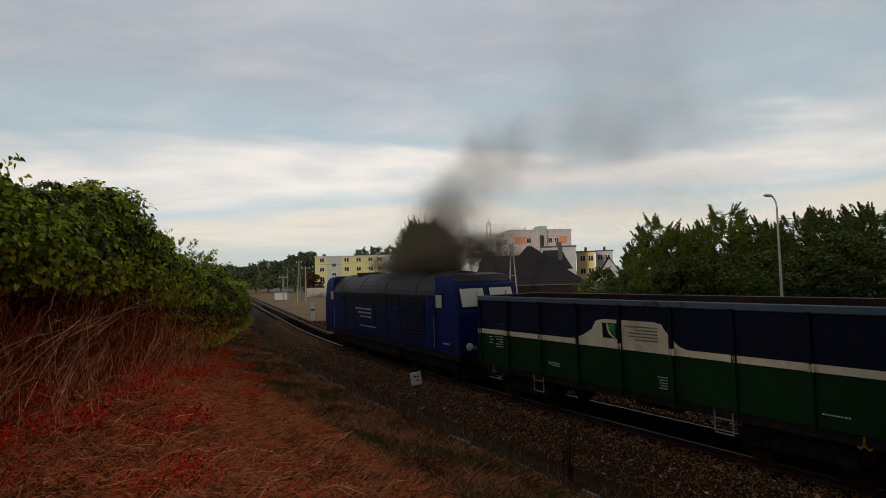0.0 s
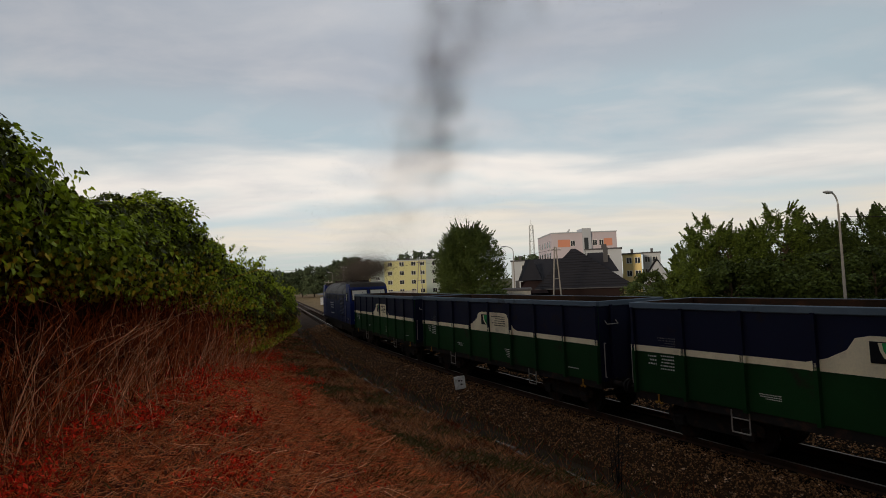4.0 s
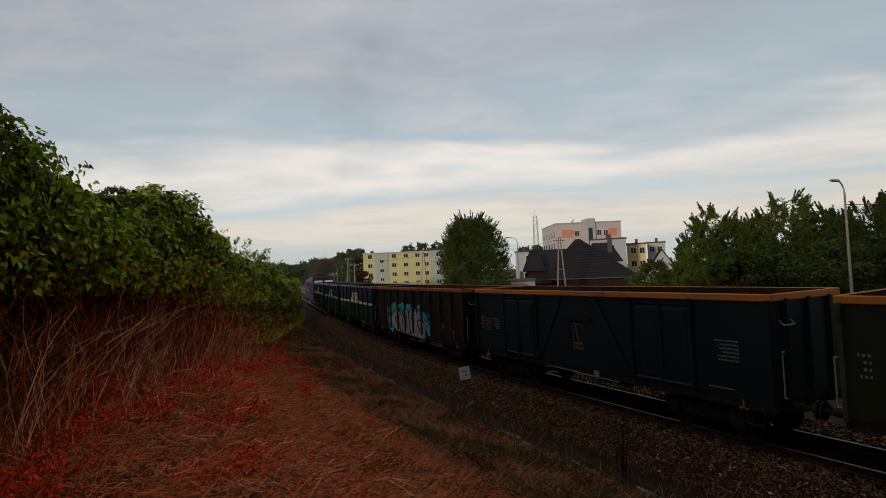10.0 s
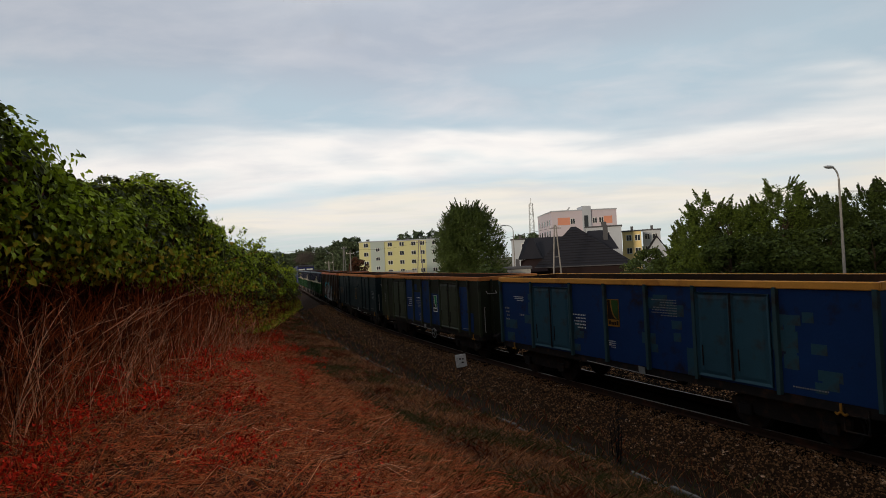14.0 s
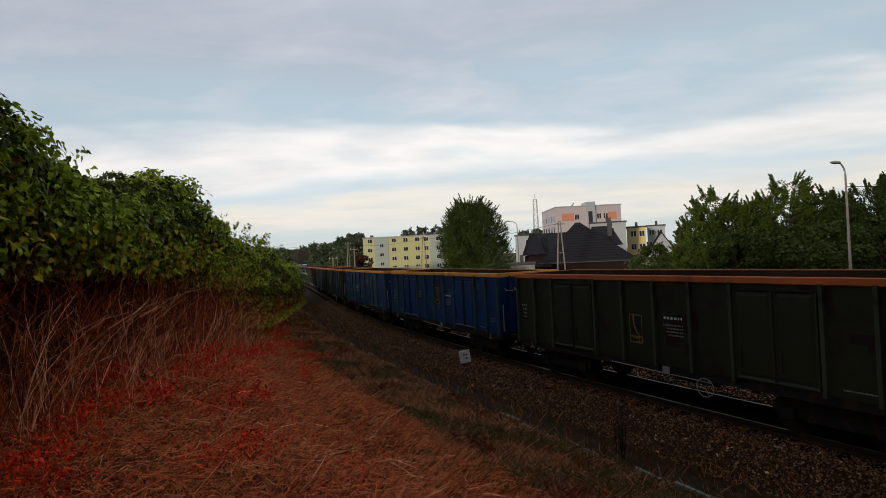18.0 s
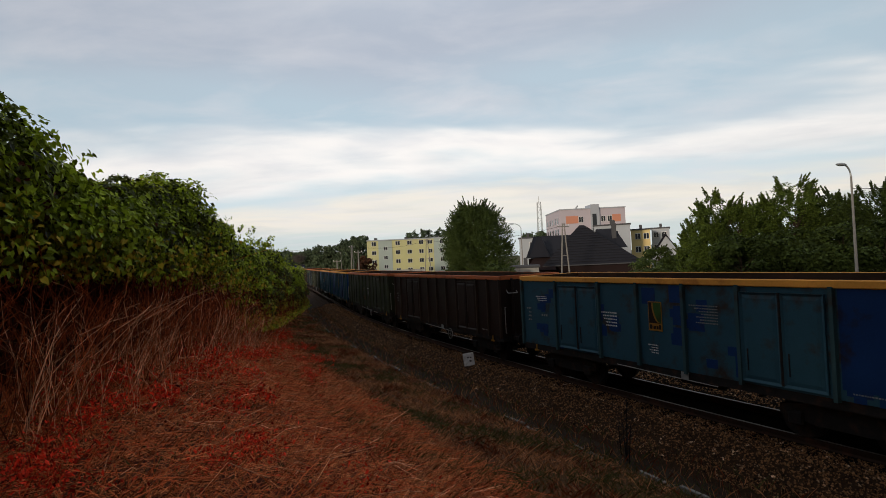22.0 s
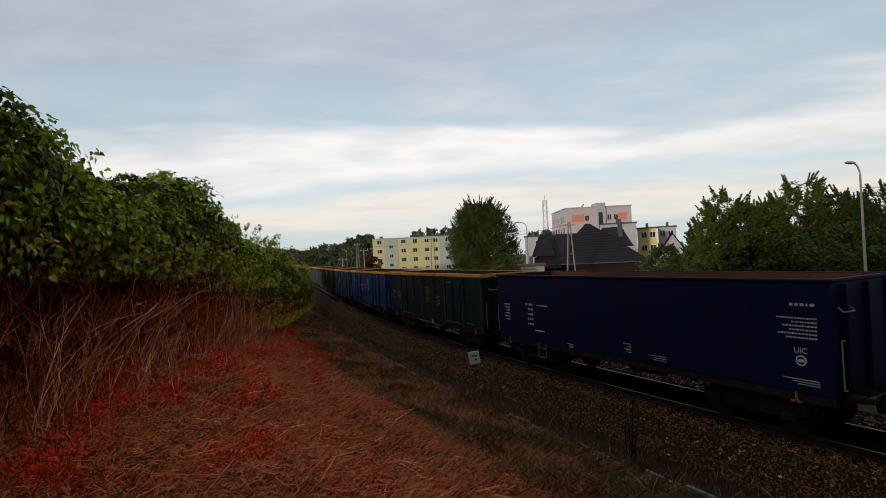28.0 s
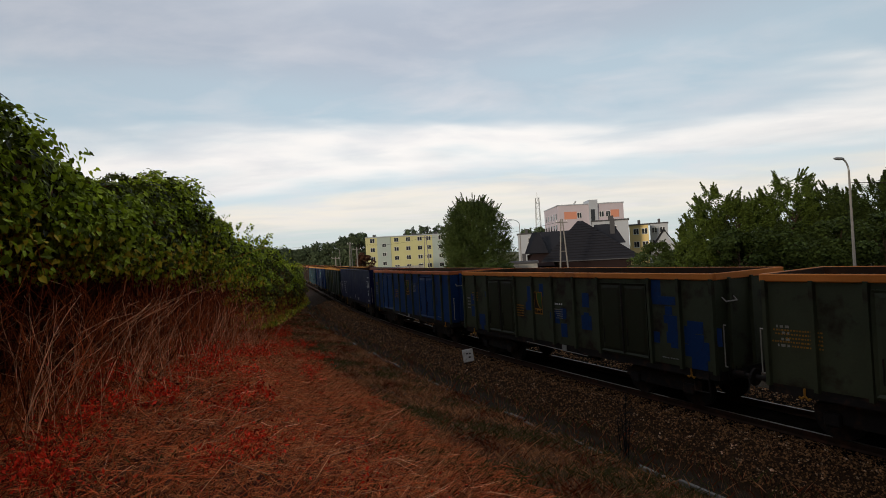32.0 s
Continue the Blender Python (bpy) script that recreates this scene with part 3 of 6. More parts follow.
def green_wagon(seed):
    """Blue over green with a cream band that rises round an emblem."""
    blue, green, cream = paint("navy_wagon_paint", (0.0073, 0.0096, 0.0290), share=0.1), paint("bottle_green_paint", (0.0046, 0.0354, 0.0093), share=0.12), paint("cream_paint", (0.80, 0.70, 0.50), (0.56, 0.48, 0.35), 0.2)
    w = wagon("open coal wagon, navy over green with a cream band", green, paint("steel_blue_rim", (0.10, 0.135, 0.175), share=0.1), doors=False, posts=9, upper=blue)
    half = LB / 2
    band = bmesh.new()
    box(band, -1.4185, -1.40, -half, half, 2.22, 2.38)
    part("cream_band", band, cream, w)
    out = [(-1.95, 2.37), (-1.7, 2.45), (-1.35, 2.8), (-1.25, 2.95), (-1.05, 3.0), (0.55, 3.0), (0.8, 2.94), (0.95, 2.7), (1.3, 2.5), (1.75, 2.37)]
    part("cream_panel", prism(bmesh.new(), [(a, b) for a, b in out], "x", -1.4185, -1.405), cream, w)
    p = part("emblem_field", boxed(-0.004, 0.004, -0.24, 0.24, -0.19, 0.22), paint("ink", (0.008, 0.008, 0.012)), w, at=Matrix.Translation((-1.423, 0.33, 2.68)))
    part("emblem_curve", prism(bmesh.new(), [(-0.20, -0.18), (-0.20, 0.2), (0.04, 0.2), (0.02, 0.05), (-0.06, -0.08)], "x", -0.008, -0.004), paint("emblem_green", (0.03, 0.30, 0.09)), p)
    part("emblem_edge", prism(bmesh.new(), [(0.10, 0.2), (0.04, 0.2), (0.02, 0.05), (-0.06, -0.08), (-0.20, -0.18), (-0.13, -0.18), (0.02, -0.08), (0.08, 0.05)], "x", -0.009, -0.004), cream, p)
    part("small_lettering", bars(5, 0.95, 0.42, seed + 3), paint("ink", (0.008, 0.008, 0.012)), w, at=Matrix.Translation((-1.4215, -0.65, 2.68)))["kind"] = "stuff"
    note(w, 3, 5.05, 2.52, 0.55, 0.26, seed)
    note(w, 4, 5.05, 1.98, 0.42, 0.42, seed + 1, M["pale"])
    note(w, 2, 2.5, 1.52, 0.5, 0.14, seed + 2, M["pale"])
    note(w, 4, -1.2, 1.50, 0.3, 0.34, seed + 5, M["pale"])
    note(w, 1, -4.9, 1.42, 0.5, 0.07, seed + 4, M["pale"])
    note(w, 2, 5.5, 2.02, 0.25, 0.3, seed + 6, M["pale"])
    for y in (-half + 0.05, -4.55, -3.0, -1.55, 0.0, 1.55, 3.0, 4.55, half - 0.05):
        part("band_block", shared("band_block", lambda: boxed(-1.485, -1.478, -0.07, 0.07, 2.22, 2.39, 0.006), cream), None, w, at=Matrix.Translation((0, y, 0)))
    for y, h in ((3.2, 0.5), (-2.7, 0.5)):
        part("step", shared("step", lambda: ladder_bm(0.42, 0.5), M["rod"]), None, w, at=Matrix.Translation((-1.38, y, ZB - 0.1)))
    return w


def emblem_at(w, y, z, back, curve, border, lit=None):
    """A framed emblem: dark field, a pale curve, a second colour behind it and a word bar below."""
    wd, ht = 0.44, 0.80
    p = part("emblem_plate", boxed(-0.006, 0.006, -wd / 2, wd / 2, -ht / 2, ht / 2), border, w, at=Matrix.Translation((-1.412, y, z)))
    part("emblem_field", boxed(-0.010, -0.006, -wd * 0.45, wd * 0.45, -ht * 0.24, ht * 0.47), back, p)
    edge = [(-wd * (0.40 - 0.52 * math.cos(a)), ht * (0.46 - 0.68 * math.sin(a))) for a in np.linspace(0, 1.5, 9)]
    if lit:
        part("emblem_ground", prism(bmesh.new(), [(-wd * 0.44, ht * 0.46)] + [(y0 * 0.98, z0) for y0, z0 in edge if y0 > -wd * 0.44] + [(-wd * 0.44, -ht * 0.23)], "x", -0.0125, -0.009), lit, p)
    inner = [(y0 + wd * 0.10, z0) for y0, z0 in edge]
    part("emblem_curve", prism(bmesh.new(), edge + inner[::-1], "x", -0.016, -0.010), curve, p)
    word = bmesh.new()
    for k, (a0, a1) in enumerate(((-0.42, -0.24), (-0.20, -0.16), (-0.12, 0.04), (0.08, 0.22), (0.27, 0.42))):
        box(word, -0.012, -0.006, wd * -a1, wd * -a0, -ht * 0.44, -ht * (0.29 if k in (0, 4) else 0.33))
    part("emblem_word", word, back, p)["kind"] = "stuff"


def steel_wagon(label, body, rim, patch=None, patches=0, emblem=None, seed=0, doors=True, posts=11, bar=None, leaf=None, ribs="many", inscriptions=(), at=(0.5, 2.5)):
    """inscriptions: rows of (lines, y, z, width, height, material) for the inscriptions; at: where the emblem stands."""
    w = wagon(label, body, rim, doors=doors, posts=posts, bar=bar, leaf=leaf, ribs=ribs)
    if patch:
        camouflage(w, patches, patch, seed)
    if emblem:
        emblem_at(w, *at, *emblem)
    for k, (lines, y, z, width, height, mat) in enumerate(inscriptions):
        note(w, lines, y, z, width, height, seed * 10 + k, M[mat])
    note(w, 3, 5.72, 2.2, 0.26, 0.55, seed + 3)
    note(w, 1, -4.8, 1.30, 0.7, 0.07, seed + 6)
    if doors:
        part("label_holder", boxed(-0.02, 0.0, -0.11, 0.11, -0.10, 0.10, 0.006), M["faded"], w, "pale card holder on the sole bar", Matrix.Translation((-1.42, -0.3 - 0.2 * (seed % 3), 1.02)))
    if seed in (6, 9, 10, 18):
        wheel = part("brake_wheel", tube([(0, 0.23 * math.cos(a), 0.23 * math.sin(a)) for a in np.linspace(0, 2 * math.pi, 25)], 0.013, 6), M["faded"], w, "pale spoked brake handwheel", Matrix.Translation((-1.47, -1.45, 0.78)))
        for a in (0, 2.1, 4.2):
            part("spoke", rod(bmesh.new(), (0, 0, 0), (0, 0.22 * math.cos(a), 0.22 * math.sin(a)), 0.010, sides=6), M["faded"], wheel)
    part("brake_rod", tube([(-1.42, 1.6, 0.98), (-1.42, -1.6, 0.90)], 0.012, 6), M["rod"], w)
    part("step", shared("step", lambda: ladder_bm(0.42, 0.5), M["iron"]), None, w, at=Matrix.Translation((-1.38, -LB / 2 + 0.5, ZB - 0.1)))
    return w


def flat_strokes(rows, thick, x):
    """Wide painted strokes on the side wall: rows of (y, z) points."""
    bm = bmesh.new()
    for row in rows:
        for (a, b), (c, d) in zip(row, row[1:]):
            ln = math.hypot(c - a, d - b)
            box(bm, x - 0.003, x + 0.003, (a + c) / 2 - ln / 2 - thick * 0.3, (a + c) / 2 + ln / 2 + thick * 0.3, (b + d) / 2 - thick / 2, (b + d) / 2 + thick / 2, turn=Matrix.Rotation(math.atan2(d - b, c - a), 4, "X"))
    return bm


def bow(cy, cz, ry, rz, a0, a1, k=9):
    """An arc as a row of points, angles in turns."""
    return [(cy + ry * math.cos(2 * math.pi * a), cz + rz * math.sin(2 * math.pi * a)) for a in np.linspace(a0, a1, k)]


def grown(shape, by):
    """An outline pushed outwards from its middle."""
    cy, cz = sum(p[0] for p in shape) / len(shape), sum(p[1] for p in shape) / len(shape)
    return [(y + by * (y - cy) / math.hypot(y - cy, z - cz), z + by * (z - cz) / math.hypot(y - cy, z - cz)) for y, z in shape]


def graffiti(w):
    """Bulging silver shapes with black outlines over turquoise clouds."""
    rng = random.Random(11)
    cyan, silver, ink = paint("turquoise_spray", (0.03, 0.42, 0.50), (0.02, 0.30, 0.36), 0.3), paint("silver_spray", (0.34, 0.33, 0.34), (0.22, 0.21, 0.22), 0.35), paint("ink", (0.008, 0.008, 0.012))
    spots = [(3.35, 2.25, 0.30), (3.0, 2.42, 0.24), (2.75, 2.3, 0.2), (2.05, 2.35, 0.26), (1.7, 2.42, 0.26), (1.4, 2.2, 0.25), (0.85, 2.42, 0.22), (0.5, 2.45, 0.2), (0.05, 2.4, 0.2), (-0.2, 2.2, 0.2),
             (-0.85, 2.4, 0.26), (-1.1, 2.2, 0.25), (-1.45, 2.05, 0.22), (-1.7, 1.95, 0.16), (4.0, 1.55, 0.2), (3.8, 1.2, 0.25), (3.5, 1.05, 0.2), (-1.95, 2.15, 0.07), (-2.15, 2.1, 0.06), (-2.3, 2.12, 0.12), (-2.45, 1.9, 0.07), (-2.5, 1.7, 0.06)]
    clouds = bmesh.new()
    for k, (y, z, r) in enumerate(spots):
        prism(clouds, [(y + r * math.cos(a) * rng.uniform(0.85, 1.15), z + r * math.sin(a)) for a in np.linspace(0, 2 * math.pi, 13)[:-1]], "x", -1.4055 - 0.00003 * k, -1.399)
    prism(clouds, [(-1.65, 1.55), (-1.95, 1.85), (-2.25, 1.9), (-2.45, 1.55), (-2.5, 1.1), (-2.0, 1.12), (-1.85, 1.3)], "x", -1.4064, -1.399)
    part("graffiti_cloud", clouds, cyan, w, "turquoise graffiti background")
    letters = [[(3.65, 1.75), (3.35, 2.0), (2.9, 2.15), (2.55, 2.4), (2.4, 1.9), (2.3, 1.35), (2.15, 0.98), (2.75, 1.0), (3.05, 1.15), (3.45, 1.25)],
               [(2.35, 2.1), (2.0, 2.3), (1.75, 2.1), (1.5, 1.75), (1.35, 1.0), (1.95, 1.0), (2.2, 1.45)],
               [(1.45, 2.2), (1.15, 2.5), (0.85, 2.2), (0.7, 1.6), (0.55, 0.98), (1.2, 0.95), (1.35, 1.5)],
               [(0.65, 2.05), (0.3, 2.5), (0.1, 2.1), (-0.25, 2.25), (-0.5, 2.5), (-0.35, 1.9), (0.1, 1.5), (-0.35, 0.95), (0.25, 0.95), (0.5, 1.2)],
               [(-0.35, 2.1), (-0.8, 2.35), (-1.25, 2.15), (-1.6, 1.85), (-2.05, 1.75), (-1.65, 1.5), (-1.6, 1.0), (-1.1, 0.9), (-0.4, 0.95), (0.0, 1.35)]]
    dark, bright = bmesh.new(), bmesh.new()
    for k, shape in enumerate(letters):
        prism(dark, grown(shape, 0.09), "x", -1.4085 - 0.0002 * k, -1.399)
        prism(bright, shape, "x", -1.4105 - 0.0002 * k, -1.399)
    part("graffiti_outline", dark, ink, w, "black graffiti outlines")
    part("graffiti_letter", bright, silver, w, "silver graffiti letters")
    strokes = [bow(2.75, 1.62, 0.17, 0.14, 0, 1, 10), bow(-0.85, 1.62, 0.30, 0.22, -0.1, 0.6, 9), [(-0.6, 1.5), (-0.85, 1.35), (-0.7, 1.15)], [(1.75, 1.75), (1.68, 1.2), (1.8, 1.05)], [(1.05, 1.9), (0.98, 1.3)], [(0.35, 1.9), (0.1, 1.75)], [(2.5, 2.0), (2.42, 1.6)], [(-1.2, 1.95), (-1.5, 1.7), (-1.45, 1.4)], [(2.2, 2.35), (2.05, 2.0)], [(-0.2, 2.45), (0.05, 2.2)]]
    part("graffiti_shading", flat_strokes(strokes, 0.09, -1.4135), ink, w, "dark strokes inside the letters")
    tag = [[(4.45, 2.35), (4.35, 2.05), (4.2, 2.3)], [(4.25, 2.2), (4.3, 1.75), (4.45, 1.8)], [(4.1, 2.3), (3.98, 2.0), (3.9, 2.3)], [(4.05, 2.1), (3.92, 1.95)]]
    part("graffiti_tag", flat_strokes(tag, 0.07, -1.406), M["faded"], w, "grey sprayed tag")
    marks = [[(-4.0, 1.6), (-3.85, 1.9), (-3.7, 1.6), (-4.05, 1.75), (-3.65, 1.8)], [(-5.0, 1.3), (-4.85, 1.85), (-4.7, 1.3), (-5.1, 1.6), (-4.6, 1.62)], [(-4.85, 1.2), (-4.85, 1.95)]]
    part("graffiti_tag", flat_strokes(marks, 0.05, -1.406), M["yellow"], w, "ochre sprayed tag")


ORANGE, RUST, GOLD = paint("orange_rim", (0.52, 0.17, 0.035), (0.34, 0.11, 0.03), 0.25), paint("rust_red_rim", (0.40, 0.105, 0.032), (0.24, 0.06, 0.024), 0.25), paint("ochre_rim", (0.66, 0.29, 0.05), (0.45, 0.17, 0.035), 0.25)
BROWN, OLIVE, NAVY, BLUE, TEAL = paint("oxide_brown_paint", (0.0177, 0.0089, 0.0062), share=0.3), paint("olive_green_paint", (0.0205, 0.0232, 0.0116), share=0.25), paint("dark_blue_paint", (0.0033, 0.0056, 0.0403), share=0.08), paint("blue_paint", (0.0056, 0.0297, 0.1098), share=0.18), paint("teal_paint", (0.0224, 0.0689, 0.0977), (0.035, 0.026, 0.020), 0.3)
DARKGREEN = paint("dark_green_paint", (0.0065, 0.0161, 0.0194), share=0.15)
OCHRE = paint("faded_ochre", (0.24, 0.125, 0.028), (0.10, 0.055, 0.02), 0.3)
BOTTLE, INK = paint("emblem_bottle_green", (0.03, 0.075, 0.016)), paint("ink", (0.008, 0.008, 0.012))
EMB1, EMB2, EMB3 = (BROWN, M["yellow"], M["yellow"], BOTTLE), (INK, M["pale"], M["pale"], paint("emblem_green", (0.03, 0.30, 0.09))), (DARKGREEN, OCHRE, OCHRE)

MOSS, RUSTY, PETROL = paint("grey_green_post_paint", (0.0428, 0.0499, 0.0299), share=0.3), paint("brown_post_paint", (0.0356, 0.0214, 0.0149), share=0.3), paint("petrol_post_paint", (0.0312, 0.0678, 0.0764), (0.035, 0.026, 0.02), 0.3)
wagons = [green_wagon(1), green_wagon(20), green_wagon(40)]
w4 = steel_wagon("rust-brown open coal wagon with turquoise and silver graffiti", BROWN, RUST, seed=4, doors=False, posts=11, bar=RUSTY)
graffiti(w4)
wagons.append(w4)
w5 = steel_wagon("dark green open coal wagon with an orange rim", DARKGREEN, ORANGE, seed=5, emblem=EMB3, ribs="bare", at=(0.05, 2.1), inscriptions=((5, 5.3, 2.15, 0.55, 0.5, "yellow"), (4, 4.7, 2.2, 0.4, 0.45, "faded"), (5, -5.0, 2.2, 0.6, 0.55, "faded")))
for a, b in ((0.85, 2.0), (-0.75, -1.95)):
    part("brace", flat_strokes([[(a, 3.3), (b, 1.3)]], 0.15, -1.44), DARKGREEN, w5, "slanting stiffener of the side")
part("cross_bar", boxed(-1.46, -1.40, -0.6, 0.75, 2.60, 2.70), DARKGREEN, w5)
wagons.append(w5)
w6 = steel_wagon("patched blue and olive open coal wagon, orange rim", OLIVE, ORANGE, BLUE, 14, EMB2, 6, bar=MOSS, leaf=MOSS, at=(-1.6, 2.22), inscriptions=((4, 1.72, 2.15, 0.6, 0.52, "pale"), (1, 0.5, 2.42, 0.5, 0.14, "pale"), (4, 0.5, 2.1, 0.62, 0.4, "faded"), (4, 0.35, 1.45, 0.34, 0.42, "faded")))
for y0, y1, z0, z1 in ((-2.15, 2.25, 1.2, 2.7), (1.15, 2.25, 2.7, 3.3), (-1.05, -0.05, 2.7, 3.3), (2.3, 3.0, 1.2, 2.0), (-3.1, -2.25, 1.9, 2.8), (-5.0, -4.3, 2.1, 3.1), (-5.4, -4.3, 1.2, 2.0)):
    part("paint_panel", boxed(-1.4085, -1.399, y0, y1, z0, z1), BLUE, w6, "overpainted blue field")
wagons.append(w6)
TABLE = ((2, 5.0, 2.78, 0.6, 0.2, "pale"), (1, 4.85, 2.2, 0.3, 0.16, "faded"))
wagons.append(steel_wagon("blue open coal wagon with teal squares, ochre rim", BLUE, GOLD, TEAL, 12, EMB1, 7, bar=PETROL, leaf=TEAL, ribs="few", at=(0.45, 2.55), inscriptions=TABLE + ((4, 1.88, 2.2, 0.55, 0.5, "pale"), (6, -1.3, 2.8, 0.8, 0.48, "faded"), (3, 0.58, 1.62, 0.3, 0.24, "pale"))))
wagons.append(steel_wagon("blue open coal wagon with teal doors, ochre rim", BLUE, GOLD, TEAL, 8, EMB1, 8, bar=PETROL, leaf=BLUE, at=(-0.3, 2.4), inscriptions=((1, -1.5, 2.45, 0.6, 0.15, "pale"), (3, -1.5, 2.15, 0.6, 0.3, "faded"), (2, 2.0, 2.38, 0.55, 0.4, "yellow"), (2, -5.5, 1.66, 0.45, 0.18, "faded"))))
wagons.append(steel_wagon("brown-green open coal wagon with a rust-red rim", OLIVE, RUST, BROWN, 5, EMB3, 9, bar=MOSS, at=(0.65, 2.03), inscriptions=((1, -0.55, 2.42, 0.6, 0.15, "pale"), (3, -0.55, 2.1, 0.62, 0.35, "faded"))))
wagons.append(steel_wagon("oxide-brown open coal wagon with a rust-red rim", BROWN, RUST, None, 0, None, 10, bar=RUSTY))
wagons.append(steel_wagon("teal and blue patched open coal wagon, ochre rim", TEAL, GOLD, BLUE, 16, EMB1, 11, bar=PETROL, leaf=TEAL, ribs="few", at=(0.15, 2.5), inscriptions=TABLE + ((4, 1.85, 2.3, 0.62, 0.48, "pale"), (3, 0.28, 1.6, 0.34, 0.28, "pale"), (6, -1.3, 2.65, 0.78, 0.5, "faded"))))
part("paint_panel", boxed(-1.4085, -1.399, -5.95, -4.3, 1.35, 3.38), BLUE, wagons[-1], "overpainted blue field")
wagons.append(steel_wagon("clean blue open coal wagon with a white framed emblem, ochre rim", BLUE, GOLD, None, 0, EMB2, 12, ribs="bare", at=(-0.4, 2.55), inscriptions=TABLE + ((4, 1.83, 2.25, 0.6, 0.5, "pale"), (6, 0.72, 2.4, 0.7, 0.48, "faded"), (3, 0.0, 1.56, 0.24, 0.26, "faded"))))
wagons.append(steel_wagon("dark green open coal wagon with an ochre rim", DARKGREEN, GOLD, None, 0, EMB1, 13, bar=MOSS, ribs="few", at=(0.17, 2.38), inscriptions=((2, 5.55, 2.38, 0.5, 0.2, "faded"), (4, 4.75, 2.22, 0.5, 0.46, "faded"), (6, -1.2, 2.15, 0.55, 0.52, "faded"), (3, 1.0, 1.6, 0.3, 0.28, "faded"))))


def smooth_wagon():
    """The plain-sided dark blue wagon with white lettering."""
    w = wagon("smooth dark blue open wagon with white lettering", NAVY, NAVY, doors=False, flat=True, rim_h=0.08)
    rust = paint("rusty_inside", (0.16, 0.06, 0.035), (0.08, 0.035, 0.02), 0.3)
    for x in (-1, 1):
        part("inner_wall", boxed(min(x * 1.29, x * 1.305), max(x * 1.29, x * 1.305), -LB / 2 + 0.12, LB / 2 - 0.12, ZB + 0.06, ZR - 0.03), rust, w, "rusty inner face of the side")
    note(w, 5, -5.4, 2.5, 0.85, 0.5, 51, M["pale"])
    note(w, 1, -5.55, 3.0, 0.5, 0.15, 52, M["pale"])
    note(w, 2, -5.45, 1.35, 0.75, 0.15, 53, M["pale"])
    note(w, 5, 5.5, 2.1, 0.4, 0.7, 54, M["pale"])
    note(w, 4, 4.05, 2.1, 0.45, 0.9, 55, M["pale"])
    note(w, 3, -0.64, 1.45, 0.28, 0.32, 56, M["pale"])
    note(w, 2, -1.7, 1.3, 0.6, 0.16, 57, M["pale"])
    note(w, 2, 1.86, 1.2, 0.3, 0.16, 58, M["pale"])
    part("white_stripe", boxed(-1.408, -1.400, 3.2, 3.75, 1.5, 1.54), M["pale"], w)
    part("white_stripe", boxed(-1.408, -1.400, 3.0, 3.6, 2.42, 2.46), M["pale"], w)
    word = bpy.data.curves.new("lettering", "FONT")
    word.body, word.size, word.align_x, word.extrude = "UIC", 0.17, "CENTER", 0.003
    ob = new("lettering", word)
    bpy.context.view_layer.update()
    me = bpy.data.meshes.new_from_object(ob)
    bpy.data.objects.remove(ob)
    me.materials.append(M["pale"])
    part("lettering", me, None, w, at=Matrix.Translation((-1.409, -5.48, 1.96)) @ pose(0, 0, 0, 90, 0, -90))
    ring = [(0, 0.10 * math.cos(a), 0.10 * math.sin(a)) for a in np.linspace(0, 2 * math.pi, 17)]
    mark = part("round_mark", tube(ring, 0.014, 6), M["pale"], w, at=Matrix.Translation((-1.405, -5.48, 1.80)))
    part("round_mark_bar", boxed(-0.008, 0.004, -0.06, 0.06, -0.03, 0.03), M["pale"], mark)
    part("step", shared("step", lambda: ladder_bm(0.42, 0.5), M["yellow"]), None, w, at=Matrix.Translation((-1.38, 3.4, ZB - 0.1)))
    return w


wagons.append(smooth_wagon())
wagons.append(steel_wagon("blue open coal wagon with yellow marks, rust-red rim", BLUE, RUST, None, 0, EMB1, 15, bar=MOSS, at=(-0.3, 2.6), inscriptions=((2, 5.5, 2.66, 0.55, 0.22, "yellow"), (4, 1.7, 2.18, 0.6, 0.52, "yellow"), (6, -1.2, 2.62, 0.68, 0.5, "faded"), (2, 0.03, 1.5, 0.22, 0.26, "yellow"))))
wagons.append(steel_wagon("olive open coal wagon with blue squares, orange rim", MOSS, ORANGE, BLUE, 15, EMB1, 16, bar=MOSS, leaf=OLIVE, at=(0.8, 2.45), inscriptions=((4, 2.0, 2.12, 0.6, 0.48, "yellow"), (1, -0.25, 2.48, 0.46, 0.14, "pale"), (4, -0.25, 2.15, 0.46, 0.36, "faded"), (3, 5.2, 2.5, 0.5, 0.4, "yellow"))))
wagons.append(steel_wagon("olive open coal wagon with large blue squares, orange rim", MOSS, ORANGE, BLUE, 17, None, 17, bar=MOSS, inscriptions=((4, 5.45, 2.16, 1.0, 0.42, "yellow"),)))
wagons.append(steel_wagon("brown open coal wagon at the back of the train", BROWN, ORANGE, None, 0, None, 18))


# the diesel locomotive; its y axis points forward, the cab at its rear end looks back at the wagons
LL, LH = 16.3, 4.5


